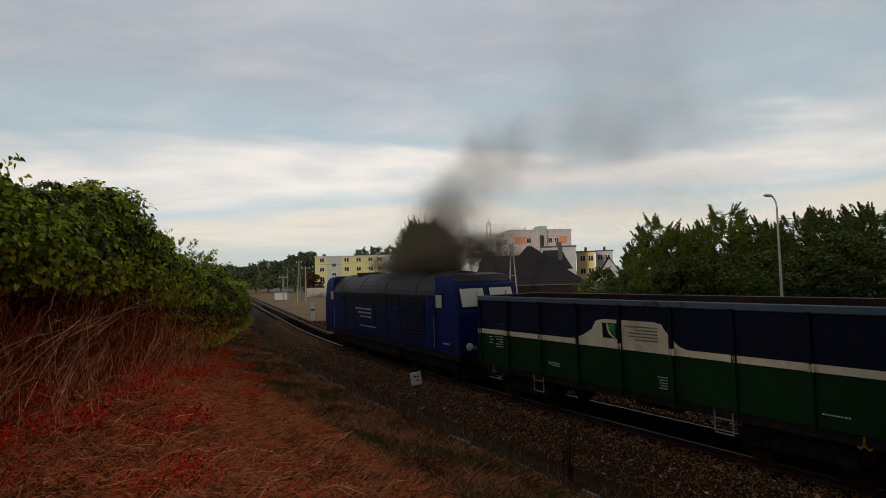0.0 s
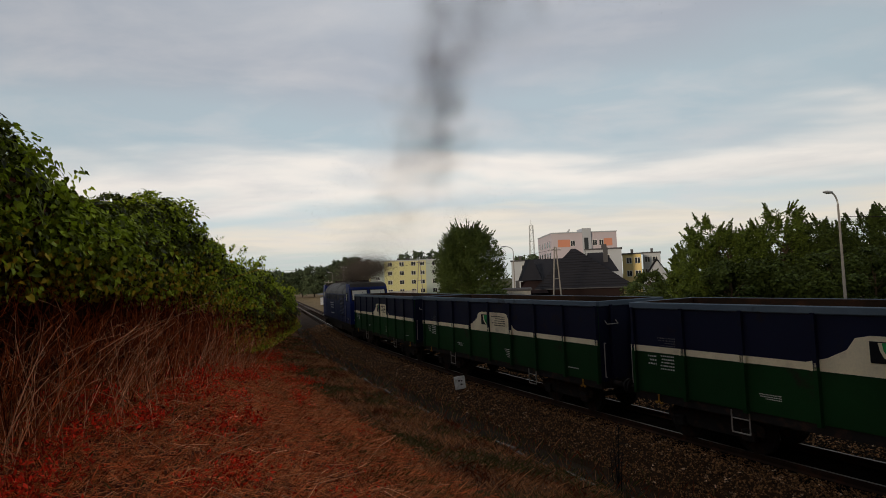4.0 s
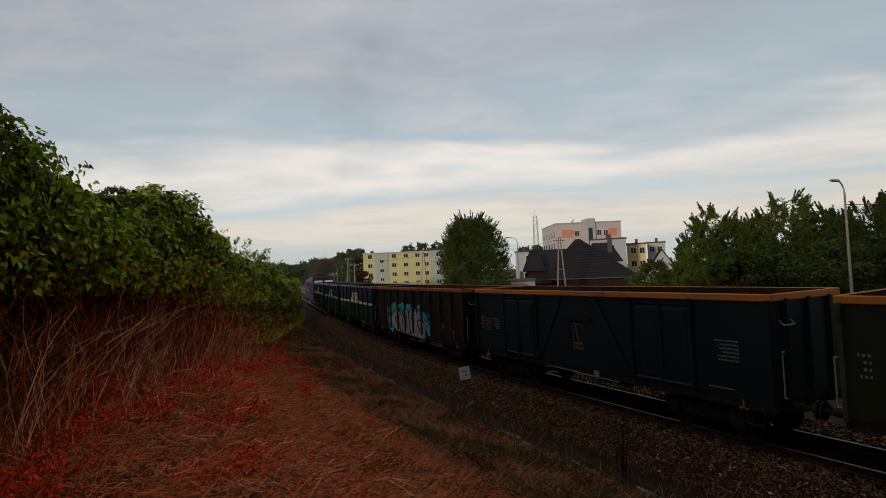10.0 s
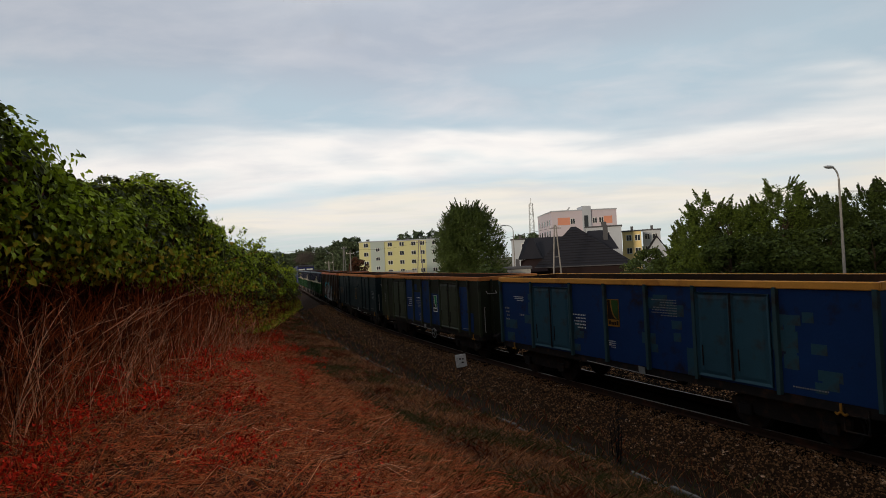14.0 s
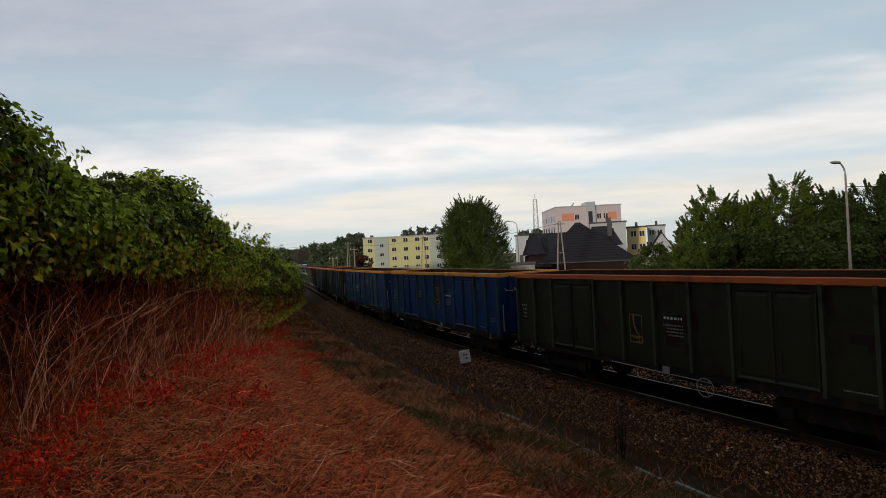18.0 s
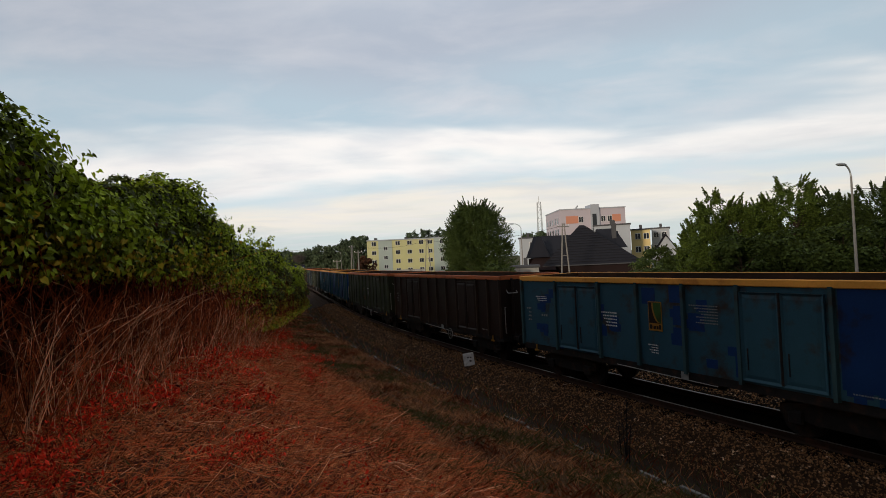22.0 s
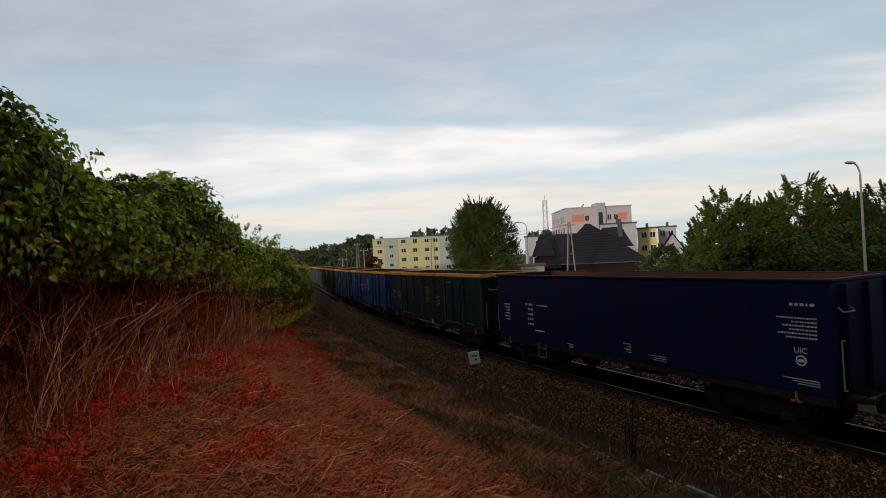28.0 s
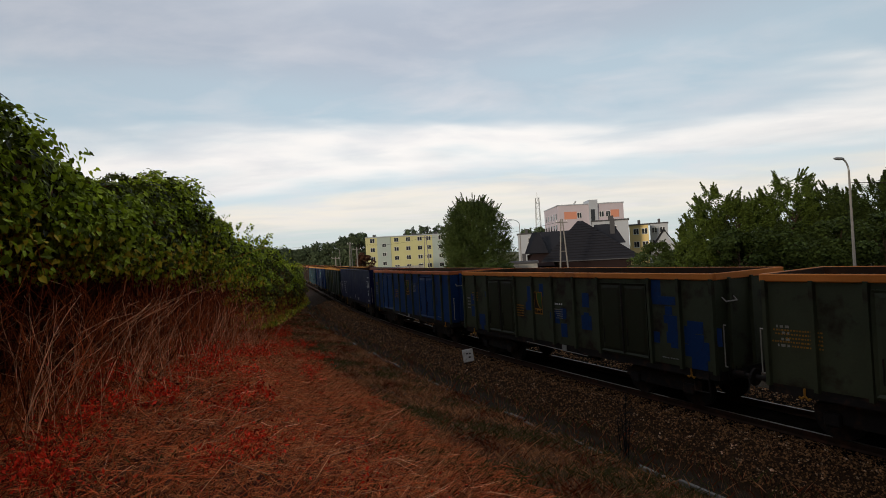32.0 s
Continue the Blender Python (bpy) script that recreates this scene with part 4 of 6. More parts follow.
def locomotive():
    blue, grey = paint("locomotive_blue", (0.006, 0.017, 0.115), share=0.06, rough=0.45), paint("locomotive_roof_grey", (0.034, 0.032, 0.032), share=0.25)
    w = thing("diesel_locomotive", "blue six-axle diesel locomotive with a grey curved roof", "locomotive")
    half = LL / 2
    side, shoulder = 1.48, 3.5
    # engine sides in a darker blue than the cabs
    dark = paint("engine_side_blue", (0.005, 0.011, 0.058), share=0.2)
    part("body", boxed(-side, side, -half + 1.75, half - 1.75, 1.25, shoulder), dark, w, "dark blue engine compartment")
    # rounded roof
    arc = [(-side, shoulder)] + [(side * math.sin(a) * 0.99, shoulder + (LH - shoulder) * math.cos(a)) for a in np.linspace(-1.35, 1.35, 13)] + [(side, shoulder)]
    part("roof", prism(bmesh.new(), arc, "y", -half + 1.75, half - 1.75), grey, w, "sooty grey curved roof")
    for y in (-4.6, -1.2, 2.2, 5.0):
        part("roof_seam", prism(bmesh.new(), [(a * 1.012, shoulder + (b - shoulder) * 1.02) for a, b in arc], "y", y - 0.04, y + 0.04), grey, w)
    part("exhaust", boxed(-0.35, 0.35, -1.9, -0.7, LH - 0.1, LH + 0.22, 0.04), M["iron"], w)
    for y in (4.2, -4.4):
        part("roof_fan", rod(bmesh.new(), (0, y, LH - 0.05), (0, y, LH + 0.1), 0.75, sides=24), M["iron"], w)
    for sgn in (1, -1):
        # cab: sloping front with two windows
        prof = [(sgn * (half - 1.75), 1.25), (sgn * half, 1.25), (sgn * half, 2.85), (sgn * (half - 0.32), 3.95), (sgn * (half - 0.75), 4.25), (sgn * (half - 1.75), 4.3)]
        c = part("cab", prism(bmesh.new(), prof, "x", -side + 0.02, side - 0.02), blue, w, "blue cab with a sloping front")
        bmesh_top = prism(bmesh.new(), [(sgn * (half - 0.40), 4.04), (sgn * (half - 0.70), 4.32), (sgn * (half - 1.78), 4.42), (sgn * (half - 1.78), 4.2)], "x", -side + 0.12, side - 0.12)
        part("cab_roof", bmesh_top, grey, c)
        tilt = math.degrees(math.atan2(0.32, 1.1))
        for x in (-0.70, 0.70):
            m = Matrix.Translation((x, sgn * (half - 0.155), 3.42)) @ pose(0, 0, 0, sgn * tilt, 0, 0)
            f = part("window_frame", boxed(-0.62, 0.62, -0.03, 0.03, -0.44, 0.44, 0.02), M["black"], c, at=m)
            part("window_pane", boxed(-0.55, 0.55, -0.045, 0.045, -0.37, 0.37, 0.015), M["glass_sky"], f)
            part("wiper", rods([(0.1, 0.06 * sgn, -0.4), (0.22, 0.06 * sgn, 0.22)], 0.012, 6), M["iron"], f)
            part("headlight", rod(rod(bmesh.new(), (x * 1.45, sgn * half, 1.55), (x * 1.45, sgn * (half + 0.06), 1.55), 0.15, sides=20), (x * 1.45, sgn * (half + 0.06), 1.55), (x * 1.45, sgn * (half + 0.075), 1.55), 0.11, sides=20), M["white"], c, "round pale headlight")
            part("tail_light", rod(bmesh.new(), (x * 1.1, sgn * half, 1.5), (x * 1.1, sgn * (half + 0.04), 1.5), 0.09, sides=16), M["rod"], c)
        for i, z in enumerate((1.75, 1.95, 2.15)):
            part("front_rib", boxed(-1.1, 1.1, sgn * half - 0.01, sgn * half + 0.014, z, z + 0.03), blue, c)
        for x in (-1, 1):
            f = part("side_window", boxed(min(x * (side - 0.02), x * (side + 0.012)), max(x * (side - 0.02), x * (side + 0.012)), sgn * (half - 1.45) - 0.3, sgn * (half - 1.45) + 0.3, 2.95, 3.6, 0.01), M["black"], c)
            part("window_pane", boxed(min(x * side, x * (side + 0.02)), max(x * side, x * (side + 0.02)), sgn * (half - 1.45) - 0.24, sgn * (half - 1.45) + 0.24, 3.02, 3.53), M["glass_sky"], f)
            part("cab_door", boxed(min(x * side, x * (side + 0.015)), max(x * side, x * (side + 0.015)), sgn * (half - 2.3) - 0.33, sgn * (half - 2.3) + 0.33, 1.35, 3.3, 0.006), blue, c)
            part("grab_rail", rods([(x * (side + 0.04), sgn * (half - 1.85), 1.35), (x * (side + 0.04), sgn * (half - 1.85), 2.6)], 0.018, 6), M["rod"], c)
        for x in (-0.9, 0.9):
            part("buffer", shared("buffer", buffer_bm, M["iron"]), None, w, at=Matrix.Translation((x, sgn * half, 1.06)) @ pose(0, 0, 0, 0, 0, 0 if sgn > 0 else 180))
        part("rail_guard", boxed(-1.3, 1.3, sgn * (half - 0.1) - 0.04, sgn * (half - 0.1) + 0.04, 0.3, 0.75), M["iron"], w)
        b = part("bogie", boxed(-1.1, 1.1, sgn * 4.9 - 2.6, sgn * 4.9 + 2.6, 0.45, 0.95, 0.05), M["iron"], w)
        for dy in (-1.85, 0, 1.85):
            part("wheelset", shared("wheelset", wheelset_bm, M["iron"]), None, b, at=Matrix.Translation((0, sgn * 4.9 + dy, 0.02)))
    part("fuel_tank", boxed(-1.25, 1.25, -2.4, 2.4, 0.4, 1.2, 0.12), M["iron"], w)
    part("underframe", boxed(-1.42, 1.42, -half + 0.05, half - 0.05, 1.0, 1.26), M["iron"], w)
    for x in (-1, 1):
        g = part("side_grille", boxed(min(x * side, x * (side + 0.02)), max(x * side, x * (side + 0.02)), -5.45, -3.2, 1.75, 3.4), M["black"], w)
        for i in range(12):
            part("slat", boxed(-0.015, 0.02, -1.05, 1.05, 0.0, 0.05, turn=Matrix.Rotation(0.5 * x, 4, "Y")), dark, g, at=Matrix.Translation((x * (side + 0.03), -4.32, 1.85 + i * 0.115)))
        for y in (-2.3, -0.8, 0.7, 2.2, 3.7, 5.2):
            part("side_vent", boxed(min(x * side, x * (side + 0.012)), max(x * side, x * (side + 0.012)), y - 0.55, y + 0.55, 2.95, 3.4, 0.005), M["black"], w)
        for y in np.arange(-6.0, 6.2, 1.5):
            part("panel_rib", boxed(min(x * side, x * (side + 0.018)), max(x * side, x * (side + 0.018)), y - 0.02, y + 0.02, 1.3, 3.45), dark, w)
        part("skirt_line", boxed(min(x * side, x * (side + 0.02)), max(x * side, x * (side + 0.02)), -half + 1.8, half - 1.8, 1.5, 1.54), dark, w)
    part("lettering_bars", bars(3, 2.3, 0.62, 77), M["pale"], w, "white lettering, unreadable", Matrix.Translation((-side - 0.024, 1.6, 2.45)))
    part("small_lettering", bars(1, 2.2, 0.12, 78), M["pale"], w, at=Matrix.Translation((-side - 0.024, 1.0, 1.75)))["kind"] = "stuff"
    part("small_lettering", bars(1, 0.5, 0.16, 79), M["pale"], w, at=Matrix.Translation((-side - 0.01, -7.2, 1.62)))["kind"] = "stuff"
    return w


# the bright sky seen through the cab is painted into the panes
M["glass_sky"] = surface("sky_bright_cab_glass", (0.62, 0.62, 0.56), 0.12, 0.0, vary=0.1, bump=0, spec=0.9)
loco = locomotive()




# ---- beyond the railway ----
def bearing(deg, dist, z=0.0):
    """A point by its bearing from the bank, degrees to the right of straight ahead."""
    a = radians(deg)
    return Vector((math.sin(a) * dist, math.cos(a) * dist, z))


LOW = -0.45
WALLS = {
    "lemon": surface("lemon_render", (0.62, 0.60, 0.31), 0.9, vary=0.06, grain=0.3, fine=8, bump=0.03),
    "sage": surface("grey_green_render", (0.44, 0.51, 0.47), 0.9, vary=0.06, grain=0.3, fine=8, bump=0.03),
    "lilac": surface("pale_lilac_render", (0.56, 0.50, 0.54), 0.9, vary=0.05, grain=0.3, fine=8, bump=0.03),
    "salmon": surface("salmon_panel", (0.66, 0.29, 0.19), 0.9, vary=0.08, grain=0.3, fine=8, bump=0.03),
    "ice": surface("pale_grey_render", (0.45, 0.48, 0.52), 0.9, vary=0.06, grain=0.3, fine=8, bump=0.03),
    "sand": surface("sand_yellow_render", (0.80, 0.62, 0.28), 0.9, vary=0.06, grain=0.3, fine=8, bump=0.03),
    "tile": surface("charcoal_roof_tiles", (0.020, 0.020, 0.025), 0.65, vary=0.2, grain=1.0, fine=14, bump=0.4),
    "maroon": surface("maroon_wall", (0.028, 0.018, 0.018), 0.9, vary=0.15),
    "tar": surface("roofing_felt", (0.09, 0.09, 0.095), 0.9, vary=0.15),
    "block": surface("whitewashed_block", (0.42, 0.41, 0.38), 0.9, second=(0.22, 0.21, 0.19), share=0.4, stain=0.7),
}


def window_at(parent, x, z, w=1.3, h=1.35, y=0.0):
    """A white window with two panes on a wall that faces -y."""
    f = part("window", shared("window%g_%g" % (w, h), lambda: boxed(-w / 2, w / 2, -0.05, 0.04, -h / 2, h / 2), M["frame_white"]), None, parent, at=Matrix.Translation((x, y, z)))
    for sx in (-1, 1):
        part("pane", shared("pane%g_%g%d" % (w, h, sx), lambda: boxed(min(sx * 0.05, sx * (w / 2 - 0.08)), max(sx * 0.05, sx * (w / 2 - 0.08)), -0.07, -0.04, -h / 2 + 0.09, h / 2 - 0.09), M["glass"]), None, f)
    return f


def flats():
    """Four-storey block, lemon with grey-green bays."""
    a, b = bearing(-7.75, 175, LOW), bearing(1.6, 176, LOW)
    d = b - a
    t = thing("apartment_block", "lemon and grey-green four-storey apartment block with a flat roof", "apartment building", Matrix.Translation(a) @ pose(0, 0, 0, 0, 0, math.degrees(math.atan2(d.y, d.x))))
    L, H = d.length, 11.35
    u = L / 9.35
    bays = [(0, 1.2, "lemon"), (1.2, 2.65, "sage"), (2.65, 7.1, "lemon"), (7.1, 8.6, "sage"), (8.6, 9.35, "lemon")]
    for i, (p, q, c) in enumerate(bays):
        part("wall", boxed(p * u, q * u, 0.0 if c == "lemon" else -0.12, 11, 0, H), WALLS[c], t)
    part("roof", boxed(-0.2, L + 0.2, -0.25, 11.2, H, H + 0.32, 0.05), WALLS["ice"], t, "pale flat roof edge")
    for x in (0.9, 4.2, 5.2, 7.6, 9.0):
        part("chimney", boxed(x * u - 0.5, x * u + 0.5, 4, 5, H + 0.3, H + 1.1, 0.04), WALLS["tar"], t)
    for zrow in range(4):
        z = 1.5 + zrow * 2.95
        for c in (0.72, 3.25, 4.5, 5.75, 6.7, 8.0, 9.0):
            window_at(t, c * u, z, 1.5, 1.4, -0.13 if 7.1 < c < 8.6 else -0.01)
        if zrow < 3:
            window_at(t, 1.95 * u, z + 1.35, 1.3, 1.2, -0.13)
    return t


flats()


def pink_block():
    """Five-storey lilac block with salmon panels and a stair tower."""
    a, b = bearing(12.85, 140, LOW), bearing(19.35, 144.5, LOW)
    d = b - a
    t = thing("apartment_block", "pale lilac five-storey apartment block with salmon panels", "apartment building", Matrix.Translation(a) @ pose(0, 0, 0, 0, 0, math.degrees(math.atan2(d.y, d.x))))
    L, H = d.length, 15.55
    part("wall", boxed(0, L, 0, 18.4, 0, H), WALLS["lilac"], t)
    part("roof", boxed(-0.15, L + 0.15, -0.15, 18.5, H, H + 0.25), WALLS["ice"], t)
    part("stair_tower", boxed(L * 0.47, L * 0.60, -0.5, 5, 0, H + 1.1), WALLS["ice"], t, "pale stair tower that rises over the roof")
    part("tower_window", boxed(L * 0.49, L * 0.55, -0.6, -0.49, 9, 14.2), M["glass"], t)
    part("balcony", boxed(L * 0.60, L * 0.74, -1.2, 0.0, 9.2, 10.2, 0.05), WALLS["ice"], t)
    part("balcony", boxed(L * 0.60, L * 0.74, -1.2, 0.0, 6.2, 7.2, 0.05), WALLS["ice"], t)
    for x0, x1 in ((0.09, 0.28), (0.80, 0.93)):
        part("painted_panel", boxed(L * x0, L * x1, -0.03, 0.0, 12.0, 13.9), WALLS["salmon"], t, "salmon-orange painted panel")
    for z in (12.9, 10.0, 7.1, 4.2):
        for x in (0.32, 0.66, 0.76):
            window_at(t, L * x, z, 1.2, 1.5, -0.02)
    side = part("wall", boxed(-0.06, 0.0, 0.02, 18.38, 0, H - 0.02), WALLS["lilac"], t)
    for z in (12.9, 10.0, 7.1, 4.2):
        for y in (2.5, 5.5, 9.0, 12.5, 16.0):
            part("window", boxed(-0.14, -0.05, y - 0.6, y + 0.6, z - 0.75, z + 0.75), M["glass"], t)
    part("roof_vent", rod(bmesh.new(), (L * 0.28, 4, H), (L * 0.34, 4, H + 1.3), 0.2), M["galv"], t)
    return t


pink_block()


def plain_block(label, wall, deg0, deg1, dist, height, depth=10.0, cols=(), rows=(), w=1.2, h=1.4):
    a, b = bearing(deg0, dist, LOW), bearing(deg1, dist, LOW)
    d = b - a
    t = thing("building", label, "building", Matrix.Translation(a) @ pose(0, 0, 0, 0, 0, math.degrees(math.atan2(d.y, d.x))))
    L = d.length
    part("wall", boxed(0, L, 0, depth, 0, height), WALLS[wall], t)
    part("roof", boxed(-0.2, L + 0.2, -0.2, depth + 0.2, height, height + 0.3, 0.04), WALLS["tar"], t)
    for z in rows:
        for c in cols:
            window_at(t, c * L, z, w, h, -0.02)
    part("chimney", boxed(L * 0.45, L * 0.6, 3, 4, height + 0.3, height + 1.3), WALLS["tar"], t)
    return t


plain_block("pale grey flat-roofed annex beside the lilac block", "ice", 16.2, 19.75, 122, 10.1, cols=(0.35, 0.6), rows=(8.3, 5.4))
plain_block("sand-yellow four-storey apartment house", "sand", 19.8, 21.6, 131, 9.05, cols=(0.35, 0.8), rows=(7.6, 4.6, 1.6))
plain_block("pale grey apartment house behind the yellow one", "ice", 21.75, 23.4, 140, 9.4, cols=(0.25, 0.7), rows=(7.9, 4.9))
plain_block("white house half hidden by the round tree", "ice", 8.5, 10.3, 120, 8.2, cols=(0.75,), rows=(6.7, 3.6, 1.2))
plain_block("low white shed with a dark roof", "block", 7.6, 10.4, 70, 3.0, 5.0, cols=(0.3,), rows=(1.9,), w=1.0, h=0.6)


def hip(bm, x0, x1, y0, y1, z0, z1, r0, r1, over=0.0):
    """A hipped roof: eaves rectangle at z0, ridge from (r0, mid) to (r1, mid) at z1."""
    mid = (y0 + y1) / 2
    c = [bm.verts.new(v) for v in ((x0, y0, z0), (x1, y0, z0), (x1, y1, z0), (x0, y1, z0), (r0, mid, z1), (r1, mid, z1))]
    for f in ((0, 1, 5, 4), (1, 2, 5), (2, 3, 4, 5), (3, 0, 4), (3, 2, 1, 0)):
        bm.faces.new([c[i] for i in f])
    bmesh.ops.recalc_face_normals(bm, faces=bm.faces)
    return bm


def dark_house():
    """A villa with a steep charcoal roof of several hips."""
    o = bearing(15.1, 86, LOW)
    t = thing("house", "house with a steep charcoal tiled hip roof", "house", Matrix.Translation(o) @ pose(0, 0, 0, 0, 0, -15.1))
    part("wall", boxed(-6.2, 6.6, -5.2, 6, 0, 3.1), WALLS["maroon"], t)
    part("roof", hip(bmesh.new(), -6.0, 8.2, -6.0, 7.0, 2.9, 8.9, -0.5, 0.2), WALLS["tile"], t, "charcoal tiled hip roof")
    for i in range(1, 15):      # courses of tiles on the two slopes that face the railway
        f = i / 15.5
        z, y = 2.9 + 6.0 * f + 0.03, -6.0 + 6.5 * f
        part("tile_course", boxed(-6.0 + 5.5 * f, 8.2 - 8.0 * f, y - 0.07, y + 0.02, z - 0.03, z + 0.025), WALLS["tile"], t)
    part("fascia", boxed(-6.0, 8.2, -6.05, 7.0, 2.76, 2.9), WALLS["tar"], t)
    part("wing_wall", boxed(-8.3, -2.5, -3.0, 4, 0, 4.0), WALLS["maroon"], t)
    part("wing_roof", hip(bmesh.new(), -8.6, 0.5, -4.0, 5.0, 4.1, 7.5, -7.7, 0.3), WALLS["tile"], t)
    part("dormer_roof", hip(bmesh.new(), -8.0, -4.9, -5.4, -1.0, 4.2, 7.3, -6.7, -6.2), WALLS["tile"], t)
    part("porch_roof", hip(bmesh.new(), -8.6, -4.0, -6.6, -2.6, 2.3, 4.2, -7.2, -5.0), WALLS["maroon"], t, "maroon porch roof")
    part("back_roof", hip(bmesh.new(), 1.2, 6.4, -1.5, 6.5, 5.1, 8.2, 2.0, 4.9), WALLS["tile"], t)
    part("chimney", boxed(4.3, 5.0, 0.4, 1.1, 6.0, 8.9, 0.03), WALLS["tar"], t)
    part("skylight", boxed(-3.3, -2.7, -3.1, -3.0, 5.6, 6.6), M["glass"], t)
    return t


dark_house()


def gable_house():
    o = bearing(23.0, 90, LOW)
    t = thing("house", "small white gabled house with a dark roof", "house", Matrix.Translation(o) @ pose(0, 0, 0, 0, 0, -24))
    part("gable_wall", prism(bmesh.new(), [(-2.2, 0), (2.2, 0), (2.2, 3.2), (0, 6.6), (-2.2, 3.2)], "y", 0, 8), WALLS["ice"], t)
    for sgn in (-1, 1):
        part("roof_slope", prism(bmesh.new(), [(sgn * 0.0, 6.75), (sgn * 0.0, 7.05), (sgn * 2.75, 2.75), (sgn * 2.75, 2.45)], "y", -0.5, 8.4), WALLS["tile"], t)
    return t


gable_house()


# masts, poles, lamps, wires
def lattice_mast():
    o = bearing(10.75, 300, LOW)
    t = thing("lattice_mast", "tall grey lattice radio mast", "mast", Matrix.Translation(o))
    top, w0, w1 = 33.0, 1.6, 0.9
    for i, (a, b) in enumerate(((-1, -1), (1, -1), (1, 1), (-1, 1))):
        part("leg", rods([(a * w0, b * w0, 0), (a * w1, b * w1, top)], 0.16, 6), M["galv"], t)
    for k in range(11):
        z0, z1 = top * k / 11, top * (k + 1) / 11
        ww = w0 + (w1 - w0) * k / 11
        part("bracing", rods([(-ww, -ww, z0), (ww, -ww, z1), (-ww, -ww, z1)], 0.1, 5), M["galv"], t)
    part("aerial", rods([(0, 0, top - 1), (0, 0, top + 3.2)], 0.14, 6), M["galv"], t)
    return t


lattice_mast()


def street_lamp(at, height, arm_to, label):
    """A tapered pole with an arm that bends towards the road."""
    t = thing("street_lamp", label, "street lamp", Matrix.Translation(at))
    part("pole", rod(bmesh.new(), (0, 0, 0), (0, 0, height - 0.7), 0.10, 0.05, 12), M["wood_pole"], t)
    d = Vector(arm_to)
    path = [Vector((0, 0, height - 0.75))] + [Vector((0, 0, height - 0.75)) + d * (1 - math.cos(a)) * 1.0 + Vector((0, 0, math.sin(a) * 0.7)) for a in (0.35, 0.7, 1.05, 1.4)]
    part("arm", rods(path, 0.045), M["galv"], t)
    head = part("lamp_head", bmesh.new(), M["galv"], t)
    bm = bmesh.new()
    bmesh.ops.create_uvsphere(bm, u_segments=12, v_segments=8, radius=1.0)
    bmesh.ops.transform(bm, matrix=Matrix.Translation(path[-1] + d * 0.45) @ Matrix.Rotation(math.atan2(d.y, d.x), 4, "Z") @ Matrix.Diagonal((0.48, 0.16, 0.09, 1)), verts=bm.verts)
    bm.to_mesh(head.data)
    bm.free()
    return t


lamp_a = bearing(38.0, 38.0, LOW)
street_lamp(lamp_a, 9.0, tuple(-ACROSS * 0.75), "pale street lamp with a curved arm before the trees")
street_lamp(bearing(8.75, 75, LOW), 9.1, tuple(-ACROSS * 1.2), "pale street lamp with a curved arm beside the house")
street_lamp(bearing(-10.5, 150, LOW), 8.0, tuple(-ACROSS * 0.8), "distant street lamp beside the road")


def power_pole(at, height, lean=0.0, label="grey concrete power pole", turn=0.0):
    t = thing("power_pole", label, "utility pole", Matrix.Translation(at) @ pose(0, 0, 0, 0, 0, turn))
    if lean:
        for sx in (-1, 1):
            part("leg", rod(bmesh.new(), (sx * lean, 0, 0), (sx * 0.12, 0, height), 0.12, 0.08, 8), M["wood_pole"], t)
        part("tie_bar", rods([(-lean * 0.55, 0, height * 0.5), (lean * 0.55, 0, height * 0.5)], 0.05, 6), M["wood_pole"], t)
    else:
        part("leg", rod(bmesh.new(), (0, 0, 0), (0, 0, height), 0.17, 0.11, 8), M["wood_pole"], t)
    part("crossarm", boxed(-0.9, 0.9, -0.06, 0.06, height - 0.5, height - 0.38), M["wood_pole"], t)
    for x in (-0.8, 0.0, 0.8):
        part("insulator", rod(bmesh.new(), (x, 0, height - 0.38), (x, 0, height - 0.14), 0.06, 0.04, 8), M["white"], t)
    return t


power_pole(bearing(13.15, 74, LOW), 8.7, 0.75, "two-legged concrete power pole beside the house", 20)
power_pole(bearing(-1.35, 130, LOW), 9.6, 0.8, "two-legged concrete power pole before the yellow block", 10)
power_pole(bearing(-9.35, 112, LOW), 8.4, 0.6, "two-legged concrete power pole beside the road", 60)
power_pole(bearing(-8.7, 118, LOW), 7.4, 0.0, "single concrete pole beside the road")
power_pole(bearing(-10.95, 125, LOW), 5.6, 0.0, "short pale pole beside the road")


def wire(a, b, sag, label="thin dark overhead wire between poles"):
    a, b = Vector(a), Vector(b)
    path = [a.lerp(b, k / 12) - Vector((0, 0, sag * 4 * (k / 12) * (1 - k / 12))) for k in range(13)]
    return solid("overhead_wire", tube(path, 0.02, 5), M["iron"], label, "wire")


pa, pb, pc = bearing(13.15, 74, LOW + 8.4), bearing(-1.35, 130, LOW + 9.3), bearing(-9.35, 112, LOW + 8.1)
wire(pa, pb, 1.2), wire(pb, pc, 1.0), wire(pc, bearing(-30, 150, 10.0), 1.0)
wire(lamp_a + Vector((0, 0, 7.6)), lamp_a + Vector((30, -6, 7.4)), 0.5)
wire(bearing(-8.7, 118, LOW + 7.2), bearing(-30, 160, 11.0), 0.9)

